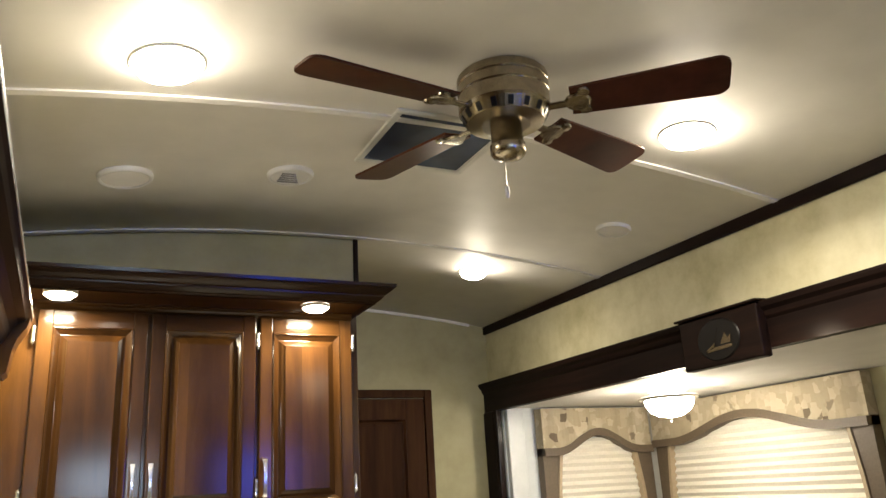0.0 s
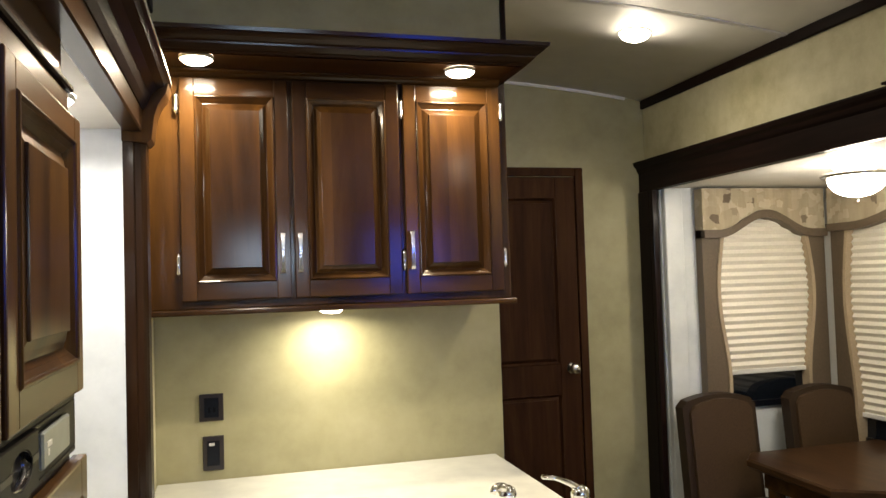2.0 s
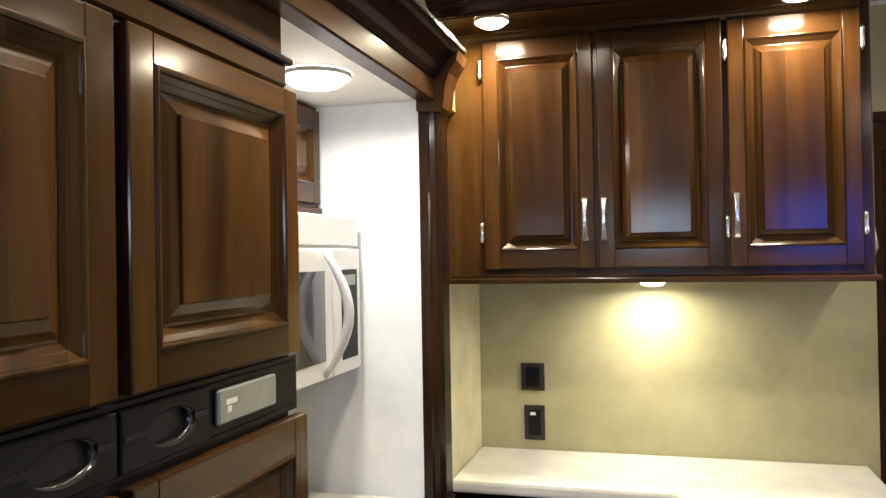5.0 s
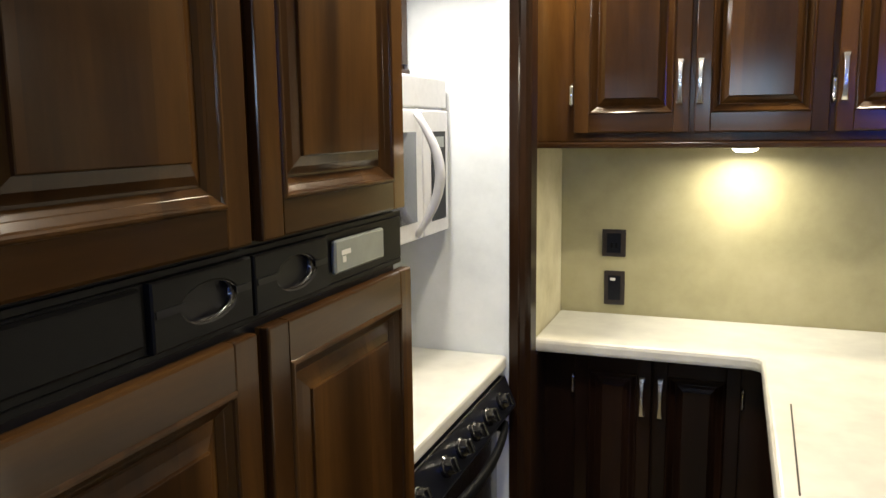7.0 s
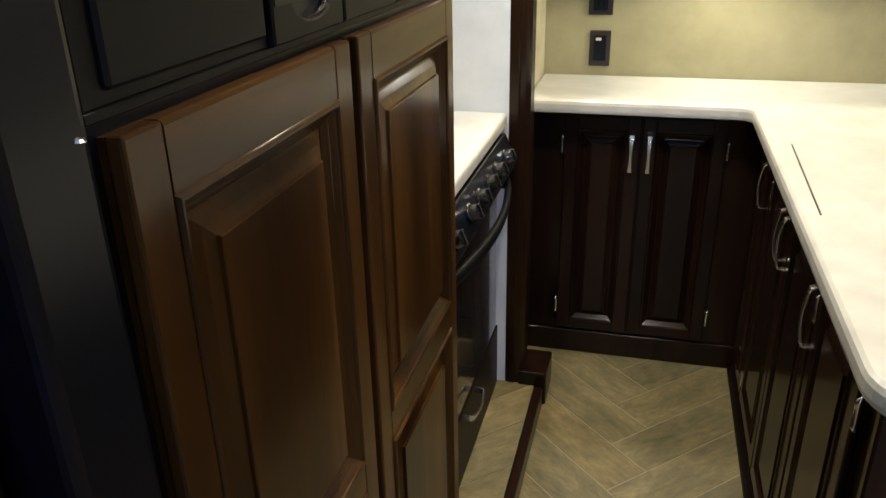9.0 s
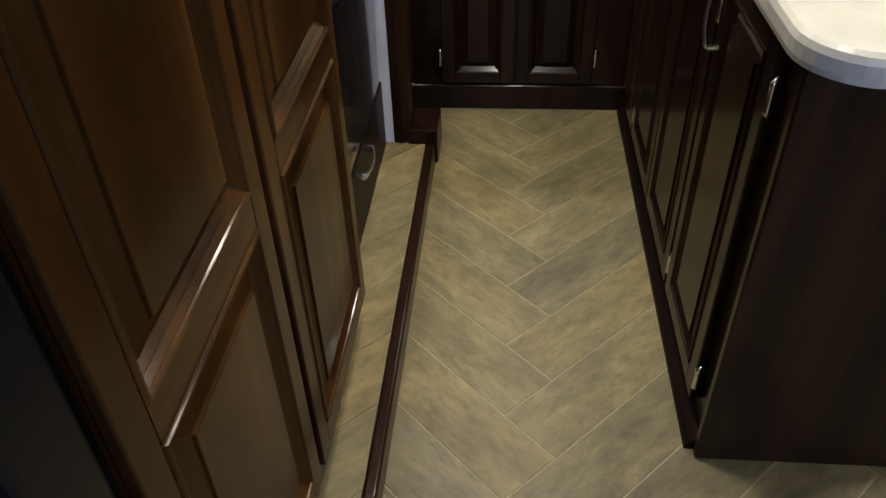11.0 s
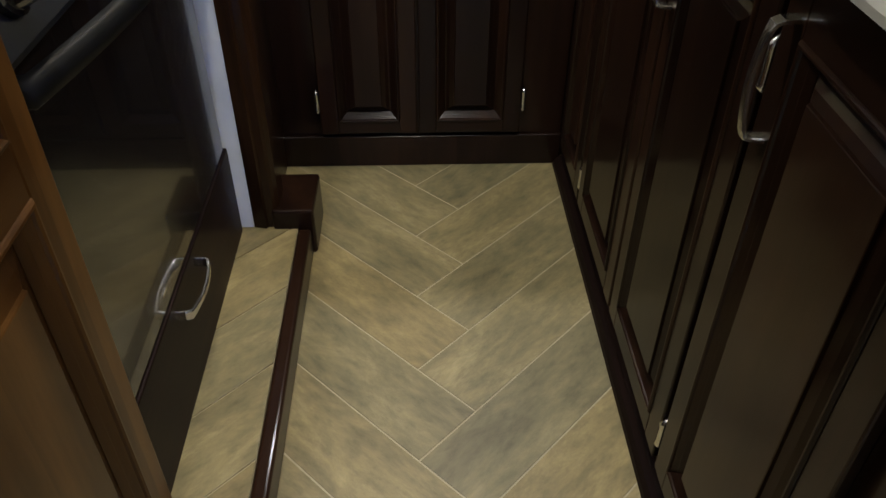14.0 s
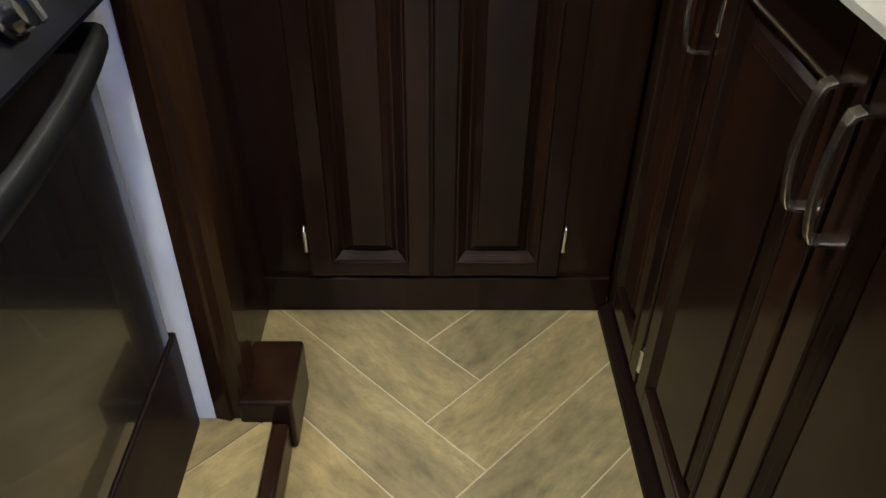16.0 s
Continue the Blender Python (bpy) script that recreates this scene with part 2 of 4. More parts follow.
# ---------------------------------------------------------------- builders
def mesh_ob(name, bm, material, parent=None, label="", smooth=False):
    me = bpy.data.meshes.new(name)
    bmesh.ops.recalc_face_normals(bm, faces=bm.faces)
    if smooth:
        for f in bm.faces:
            f.smooth = True
    bm.to_mesh(me)
    bm.free()
    me.materials.append(material)
    ob = new(name, me)
    if parent:
        ob.parent = parent
    if label:
        ob["label"] = label
    return ob


def part(name, bm, material, parent, label="", smooth=False):
    return mesh_ob(name, bm, material, parent, label, smooth)


def thing(name, m, label, category, group=""):
    ob = new(name)
    ob.empty_display_size = 0.05
    ob.matrix_basis = m
    return tagged(ob, label, category, group)


def struct(name, bm, material, label="", smooth=False):
    return tagged(mesh_ob(name, bm, material, None, label, smooth), kind="structure")


def add_box(bm, a, b, bevel=0.0, seg=1):
    lo, hi = [min(p, q) for p, q in zip(a, b)], [max(p, q) for p, q in zip(a, b)]
    vs = [bm.verts.new((x, y, z)) for x in (lo[0], hi[0]) for y in (lo[1], hi[1]) for z in (lo[2], hi[2])]
    quads = ((0, 1, 3, 2), (4, 6, 7, 5), (0, 4, 5, 1), (2, 3, 7, 6), (0, 2, 6, 4), (1, 5, 7, 3))
    fs = [bm.faces.new([vs[i] for i in q]) for q in quads]
    if bevel:
        es = list({e for f in fs for e in f.edges})
        bmesh.ops.bevel(bm, geom=es, offset=bevel, segments=seg, affect="EDGES", profile=0.5)
    return bm


def box(a, b, bevel=0.0, seg=1):
    return add_box(bmesh.new(), a, b, bevel, seg)


def extrude(profile, axis, a, b, bm=None):
    """A closed profile of pairs in the other two axes (in order x, y, z), drawn from a to b along axis."""
    bm = bm or bmesh.new()

    def put(p, t):
        q = list(p)
        q.insert("xyz".index(axis), t)
        return bm.verts.new(q)

    r0, r1 = [put(p, a) for p in profile], [put(p, b) for p in profile]
    n = len(profile)
    for i in range(n):
        bm.faces.new((r0[i], r0[(i + 1) % n], r1[(i + 1) % n], r1[i]))
    bm.faces.new(r0)
    bm.faces.new(r1)
    return bm


def lathe(profile, seg=32, bm=None, at=(0, 0, 0)):
    """Turned round z from (radius, height) pairs."""
    bm = bm or bmesh.new()
    rings = []
    for r, z in profile:
        if r < 1e-5:
            rings.append([bm.verts.new((at[0], at[1], at[2] + z))])
        else:
            rings.append([bm.verts.new((at[0] + r * math.cos(2 * math.pi * k / seg), at[1] + r * math.sin(2 * math.pi * k / seg), at[2] + z)) for k in range(seg)])
    for p, q in zip(rings, rings[1:]):
        for k in range(seg):
            a, b2, c, d = p[k % len(p)], p[(k + 1) % len(p)], q[(k + 1) % len(q)], q[k % len(q)]
            ring = []
            for v in (a, b2, c, d):
                if v not in ring:
                    ring.append(v)
            if len(ring) > 2:
                bm.faces.new(ring)
    return bm


def tube(points, radii, seg=10, flat=(1.0, 1.0), up=(0, 0, 1)):
    """A round or oval bar swept through points."""
    bm, rings = bmesh.new(), []
    pts = [Vector(p) for p in points]
    for i, p in enumerate(pts):
        d = (pts[min(i + 1, len(pts) - 1)] - pts[max(i - 1, 0)]).normalized()
        side = d.cross(Vector(up))
        side = (side if side.length > 1e-4 else d.cross(Vector((1, 0, 0)))).normalized()
        top = side.cross(d).normalized()
        r = radii[i] if isinstance(radii, (list, tuple)) else radii
        rings.append([bm.verts.new(p + side * r * flat[0] * math.cos(2 * math.pi * k / seg) + top * r * flat[1] * math.sin(2 * math.pi * k / seg)) for k in range(seg)])
    for p, q in zip(rings, rings[1:]):
        for k in range(seg):
            bm.faces.new((p[k], p[(k + 1) % seg], q[(k + 1) % seg], q[k]))
    bm.faces.new(rings[0])
    bm.faces.new(rings[-1])
    return bm


def loops(bm, steps, cap=True):
    """Nested rectangles in the x-z plane, each (x0, x1, z0, z1, y), joined into a moulded face."""
    prev = None
    for x0, x1, z0, z1, y in steps:
        ring = [bm.verts.new(p) for p in ((x0, y, z0), (x1, y, z0), (x1, y, z1), (x0, y, z1))]
        if prev:
            for k in range(4):
                bm.faces.new((prev[k], prev[(k + 1) % 4], ring[(k + 1) % 4], ring[k]))
        prev = ring
    if cap:
        bm.faces.new(prev)


def grown(r, d, y):
    return (r[0] + d, r[1] - d, r[2] + d, r[3] - d, y)


def strap(line, widths, thick, side, out):
    """A flat bar bent along a line: side is its width's direction, out the way its face looks."""
    bm, rows = bmesh.new(), []
    side, out = Vector(side), Vector(out)
    pts = [Vector(p) for p in line]
    for i, (p, w) in enumerate(zip(pts, widths)):
        d = (pts[min(i + 1, len(pts) - 1)] - pts[max(i - 1, 0)]).normalized()
        n = d.cross(side).normalized()
        rows.append([bm.verts.new(p + side * a * w + n * b * thick) for a, b in ((-0.5, -0.35), (-0.38, -0.5), (0.38, -0.5), (0.5, -0.35), (0.5, 0.35), (0.38, 0.5), (-0.38, 0.5), (-0.5, 0.35))])
    for p, q in zip(rows, rows[1:]):
        for k in range(8):
            bm.faces.new((p[k], p[k - 7], q[k - 7], q[k]))
    bm.faces.new(rows[0])
    bm.faces.new(rows[-1])
    return bm


def pull_handle(parent, x, z0, z1, y=-0.021, out=0.03, material=None, name="handle"):
    """A flat strap pull with bent wide feet, upright, standing out towards -y."""
    n = 11
    line = [(x, y + 0.001, z0), (x, y - out * 0.5, z0 + 0.001), (x, y - out * 0.72, z0 + 0.0035)]
    line += [(x, y - out * (0.74 + 0.26 * math.sin(math.pi * k / n)), z0 + (z1 - z0) * k / n) for k in range(1, n)]
    line += [(x, y - out * 0.72, z1 - 0.0035), (x, y - out * 0.5, z1 - 0.001), (x, y + 0.001, z1)]
    widths = [0.017, 0.017, 0.016] + [0.0145 - 0.005 * math.sin(math.pi * k / n) for k in range(1, n)] + [0.016, 0.017, 0.017]
    return part(name, strap(line, widths, 0.0055, (1, 0, 0), (0, -1, 0)), material or nickel, parent, "brushed nickel flat bow handle")


def panel_door(m, w, h, panels, name="door", parent=None, stile=0.042, handle=None, hinges=(), grain=None, label="", t=0.02, sticking=0.022, bevel=0.02):
    """A frame-and-panel door, its face towards -y, its lower left corner at m. panels: heights (z0, z1) of its panel openings.

    sticking: width of the moulding that falls from the frame into the recess; bevel: width of the panel's raised edge."""
    upright, along_x, along_y = grain or CHERRY_WOODS
    across = along_x if abs(m[0][0]) > 0.5 else along_y
    deep = min(0.0145, t - 0.002)
    holder = part(name, box((0.001, -t + deep + 0.0002, 0.001), (w - 0.001, 0, h - 0.001)), upright, parent, label)
    holder.matrix_basis = m
    back = -t + deep
    for x0, x1 in ((0, stile), (w - stile, w)):
        part("stile", box((x0, -t, 0), (x1, back, h), 0.003, 2), upright, holder)
    edges = [(0.0, panels[0][0])] + [(panels[i][1], panels[i + 1][0]) for i in range(len(panels) - 1)] + [(panels[-1][1], h)]
    for i, (z0, z1) in enumerate(edges):
        bm = box((stile + 0.0004, -t + 0.0002, z0 + (0.0 if z0 == 0 else 0.0002)), (w - stile - 0.0004, back, z1))
        rim = [z for z, at_rim in ((z0, i == 0), (z1, i == len(edges) - 1)) if at_rim]
        outer = [e for e in bm.edges if all(abs(v.co.y + t - 0.0002) < 1e-5 and any(abs(v.co.z - z) < 3e-4 for z in rim) for v in e.verts)]
        if outer:
            bmesh.ops.bevel(bm, geom=outer, offset=0.0045, segments=2, affect="EDGES", profile=0.5)
        part("rail", bm, across, holder)
    for p0, p1 in panels:
        op = (stile, w - stile, p0, p1)
        k = sticking
        # a raised bead, a long ogee and a small quirk
        run = ((-0.0008, 0.0), (0.0, -0.0012), (k * 0.08, -0.0026), (k * 0.18, -0.0028), (k * 0.27, -0.0016), (k * 0.31, 0.0006), (k * 0.34, 0.0009), (k * 0.60, 0.0049), (k * 0.64, 0.0052), (k * 0.92, 0.0094), (k * 0.94, 0.0097), (k * 0.95, deep - 0.0003), (k, deep - 0.0002))
        ring = bmesh.new()
        back_run = ((k, deep + 0.0006), (-0.0008, deep + 0.0006), (-0.0008, 0.0))
        loops(ring, [grown(op, d, -t + e * deep / 0.0105) for d, e in run + back_run], cap=False)
        bmesh.ops.remove_doubles(ring, verts=ring.verts, dist=1e-6)
        part("moulding", ring, upright, holder)
        pm = bmesh.new()
        b0 = k - 0.001
        loops(pm, [grown(op, b0, back - 0.0004), grown(op, b0 + 0.003, back - 0.001), grown(op, b0 + bevel * 0.5, back - deep * 0.42), grown(op, b0 + bevel, back - deep * 0.72), grown(op, b0 + bevel + 0.0006, -t + 0.0003), grown(op, b0 + bevel + 0.002, -t - 0.0004)])
        x0, x1, z0, z1, y = grown(op, b0, back - 0.0004)
        pm.faces.new([pm.verts.new(p) for p in ((x0, y, z0), (x0, y, z1), (x1, y, z1), (x1, y, z0))])
        bmesh.ops.remove_doubles(pm, verts=pm.verts, dist=1e-6)
        part("panel", pm, upright, holder)
    if handle:
        pull_handle(holder, handle[0], handle[1], handle[2], -t - 0.001)
    for hx, hz in hinges:
        part("hinge", tube([(hx, -t * 0.6, hz - 0.034), (hx, -t * 0.6 - 0.004, hz - 0.026), (hx, -t * 0.6 - 0.0055, hz - 0.022), (hx, -t * 0.6 - 0.005, hz - 0.018), (hx, -t * 0.6 - 0.005, hz + 0.018), (hx, -t * 0.6 - 0.0055, hz + 0.022), (hx, -t * 0.6 - 0.004, hz + 0.026), (hx, -t * 0.6, hz + 0.034)], [0.002, 0.0045, 0.0068, 0.0056, 0.0056, 0.0068, 0.0045, 0.002], 8, (1, 1), (1, 0, 0)), nickel, holder, "brushed nickel barrel hinge", True)
    return holder


# ---------------------------------------------------------------- the shell
XL, XR, YB, YF = -0.15, 2.05, 3.74, -2.6


def ceil_z(x):
    return 2.482 - 0.082 * ((x - 0.95) / 1.08) ** 2


ARC = [XL - 0.1 + (XR - XL + 0.2) * k / 24 for k in range(25)]
struct("ceiling", extrude([(x, ceil_z(x)) for x in ARC] + [(x, ceil_z(x) + 0.08) for x in reversed(ARC)], "y", YF - 0.1, YB + 0.1), ceiling_white, "arched off-white vinyl ceiling", True)
for y in (2.69, 1.75, 0.2):
    tagged(mesh_ob("ceiling_seam", extrude([(x, ceil_z(x) - 0.005) for x in ARC[1:-1]] + [(x, ceil_z(x) + 0.01) for x in reversed(ARC[1:-1])], "y", y - 0.011, y + 0.011), seam_white, None, "white seam strip across the ceiling"), kind="structure")

struct("floor", box((-0.95, YF - 0.1, -0.08), (3.1, YB + 0.1, -0.0012)), grout, "tan joints under vinyl planks")
wn = bmesh.new()
add_box(wn, (XL - 0.1, YB, 0), (XR + 0.1, YB + 0.1, 2.5))
struct("wall_north", wn, olive, "olive textured wallpaper wall")
struct("wall_south", box((-0.95, YF - 0.1, 0), (3.1, YF, 2.5)), olive, "olive textured wallpaper wall")
# the kitchen slide's opening lies under the west wall
struct("wall_west", box((XL - 0.05, YF, 1.975), (XL + 0.012, 3.1, 2.47)), olive, "olive wallpaper above the kitchen slide-out")
struct("wall_west_end", box((XL - 0.09, 2.537, 0.28), (-0.1705, 3.2, 1.974)), cream_wall, "cream return beside the counter")
struct("wall_west_back", box((XL - 0.1, 3.203, 0), (XL, YB, 2.47)), olive)
struct("wall_east", box((XR, YF, 1.955), (XR + 0.06, YB, 2.47)), cream_wall, "cream textured wallpaper above the dinette slide-out")
struct("wall_east_end", box((XR + 0.003, 3.622, 0), (XR + 0.06, YB, 1.955)), cream_wall)
struct("wall_partition", box((-0.17, 3.10, 0), (1.05, 3.2, 2.49)), olive, "olive wallpaper backsplash wall")

# dark trim where wall meets ceiling
for nm, x0, x1 in (("trim_east", XR - 0.016, XR), ("trim_west", XL + 0.012, XL + 0.03)):
    z = ceil_z((x0 + x1) / 2)
    struct(nm, box((x0, YF, z - 0.042), (x1, YB if nm == "trim_east" else 2.72, z + 0.002), 0.004), dark_y, "dark stained ceiling trim")
struct("trim_north", extrude([(x, ceil_z(x) - 0.012) for x in ARC[10:-2]] + [(x, ceil_z(x) + 0.006) for x in reversed(ARC[10:-2])], "y", YB - 0.012, YB), seam_white, "thin pale trim at the ceiling")

# kitchen slide-out: floor, walls, ceiling
struct("slide_floor_west", box((-0.85, -1.6, 0.0), (-0.084, 2.46, 0.0635)), grout, "raised slide-out floor")
struct("slide_trim_west", box((-0.0835, -1.6, 0.0), (-0.056, 2.449, 0.068), 0.007, 3), base_y, "dark wood nosing of the slide-out floor")
struct("slide_wall_west", box((-0.9, -1.6, 0.0), (-0.85, 2.52, 2.05)), white_wall)
struct("slide_wall_end", box((-0.85, 2.46, 0.0), (-0.172, 2.52, 2.05)), white_wall, "white mottled slide-out end wall")
struct("slide_wall_near", box((-0.85, -1.66, 0.0), (XL, -1.6, 2.05)), white_wall)
struct("slide_ceiling_west", box((-0.85, -1.6, 1.967), (-0.175, 2.46, 2.05)), ceiling_white, "white slide-out ceiling")
struct("wall_west_near", box((XL - 0.05, YF, 0), (XL + 0.01, -1.66, 1.975)), olive)

# dinette slide-out
SX, SY0, SY1, SZ = 3.0, 0.5, 3.62, 1.955
struct("slide_floor_east", box((2.03, SY0, 0.0), (SX + 0.05, SY1, 0.06)), rubber)
struct("slide_ceiling_east", box((XR, SY0 - 0.05, SZ), (SX + 0.05, SY1 + 0.05, SZ + 0.06)), ceiling_white, "cream slide-out ceiling")
struct("slide_wall_east", box((SX, SY0 - 0.05, 0.06), (SX + 0.05, SY1 + 0.05, SZ)), cream_wall)
struct("slide_wall_north", box((XR, SY1, 0.06), (SX, SY1 + 0.05, SZ)), white_wall)
struct("slide_wall_south", box((XR, SY0 - 0.05, 0.06), (SX, SY0, SZ)), white_wall)
struct("wall_east_near", box((XR, YF, 0), (XR + 0.06, SY0 - 0.05, 1.955)), cream_wall)

# herringbone planks
W, L = 0.1414, 0.8485
R2 = math.sqrt(0.5)


def clip(poly, x0, x1, y0, y1):
    for ax, lim, sign in ((0, x0, 1), (0, x1, -1), (1, y0, 1), (1, y1, -1)):
        out = []
        for i, p in enumerate(poly):
            q = poly[(i + 1) % len(poly)]
            dp, dq = sign * (p[ax] - lim), sign * (q[ax] - lim)
            if dp >= 0:
                out.append(p)
            if dp * dq < 0:
                s = dp / (dp - dq)
                out.append((p[0] + s * (q[0] - p[0]), p[1] + s * (q[1] - p[1])))
        poly = out
        if len(poly) < 3:
            return []
    return poly


def plank(name, poly, z0, z1, angle, centre, parent):
    """One plank, its own axis along the grain."""
    bm = bmesh.new()
    c, s = math.cos(angle), math.sin(angle)
    loc = [((x - centre[0]) * c + (y - centre[1]) * s, -(x - centre[0]) * s + (y - centre[1]) * c) for x, y in poly]
    low = [bm.verts.new((x, y, z0)) for x, y in loc]
    mid = [bm.verts.new((x, y, z1 - 0.0005)) for x, y in loc]
    mx, my = sum(p[0] for p in loc) / len(loc), sum(p[1] for p in loc) / len(loc)

    def shrunk(x, y, d=0.0015):
        v = Vector((mx - x, my - y))
        v = v.normalized() * d if v.length > d else v * 0
        return x + v.x, y + v.y

    top = [bm.verts.new((*shrunk(x, y), z1)) for x, y in loc]
    n = len(loc)
    for a, b in ((low, mid), (mid, top)):
        for k in range(n):
            bm.faces.new((a[k], a[(k + 1) % n], b[(k + 1) % n], b[k]))
    bm.faces.new(top)
    ob = part(name, bm, plank_mat, parent)
    ob.matrix_basis = Matrix.Translation((centre[0], centre[1], 0)) @ Matrix.Rotation(angle, 4, "Z")
    return ob


def herringbone(parent, rect, z0, z1, ox, oy, gap=0.0016):
    for shift in range(-3, 4):
        for k in range(-60, 61):
            for kind in "AB":
                if kind == "A":
                    u0, u1, v0, v1 = -L - k * W, -k * W, k * W, k * W + W
                else:
                    u0, u1, v0, v1 = -k * W, -k * W + W, k * W, k * W + L
                u0, u1 = u0 + 2 * L * shift, u1 + 2 * L * shift
                cs = [(u0 + gap, v0 + gap), (u1 - gap, v0 + gap), (u1 - gap, v1 - gap), (u0 + gap, v1 - gap)]
                poly = [((u + v) * R2 + ox, (v - u) * R2 + oy) for u, v in cs]
                poly = clip(poly, *rect)
                if len(poly) > 2:
                    area = abs(sum(poly[i][0] * poly[(i + 1) % len(poly)][1] - poly[(i + 1) % len(poly)][0] * poly[i][1] for i in range(len(poly)))) / 2
                    if area < 1e-3:
                        continue
                    cx, cy = sum(p[0] for p in poly) / len(poly), sum(p[1] for p in poly) / len(poly)
                    plank("plank", poly, z0, z1, radians(-45 if kind == "A" else 45), (cx, cy), parent)


# ---------------------------------------------------------------- opening of the kitchen slide
def slide_post():
    ob = thing("slide_post", pose(0, 0, 0), "dark stained wooden post beside the kitchen slide-out", "post")
    prof = [(-0.176, 2.458), (-0.15, 2.452), (-0.146, 2.458), (-0.132, 2.458), (-0.126, 2.464), (-0.12, 2.475), (-0.12, 2.535), (-0.168, 2.535), (-0.168, 2.525), (-0.1715, 2.525), (-0.1715, 2.4595), (-0.176, 2.4595)]
    part("column", extrude(prof, "z", 0.0, 1.962), post_v, ob)
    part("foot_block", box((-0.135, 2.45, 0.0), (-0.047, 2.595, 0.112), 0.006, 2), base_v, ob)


slide_post()


def slide_header():
    ob = thing("slide_header", pose(0, 0, 0), "dark cherry header with crown moulding over the kitchen slide-out", "moulding")
    part("fascia", box((-0.172, -1.6, 1.958), (-0.125, 2.44, 2.035), 0.004), wood_y, ob)
    crown = [(-0.137, 2.012), (-0.122, 2.014), (-0.112, 2.03), (-0.104, 2.05), (-0.088, 2.068), (-0.070, 2.078), (-0.064, 2.088), (-0.058, 2.094), (-0.058, 2.104), (-0.066, 2.108), (-0.078, 2.106), (-0.088, 2.12), (-0.137, 2.12)]
    part("crown", extrude(crown, "y", -1.6, 2.52), dark_y, ob)
    corbel = [(-0.176, 1.935), (-0.115, 1.93), (-0.104, 1.94), (-0.1, 1.97), (-0.096, 2.0), (-0.086, 2.03), (-0.066, 2.06), (-0.06, 2.085), (-0.137, 2.085), (-0.137, 2.0), (-0.176, 2.0)]
    part("corbel", extrude(corbel, "y", 2.442, 2.535), wood_v, ob)
    beads = bmesh.new()
    for k in range(190):
        y = 0.6 + 0.01 * k
        add_box(beads, (-0.06, y - 0.0035, 2.0945), (-0.0555, y + 0.0035, 2.1035))
    part("rope_bead", beads, nickel, ob, "pale rope bead along the crown")


slide_header()

# ---------------------------------------------------------------- refrigerator
FX = -0.157


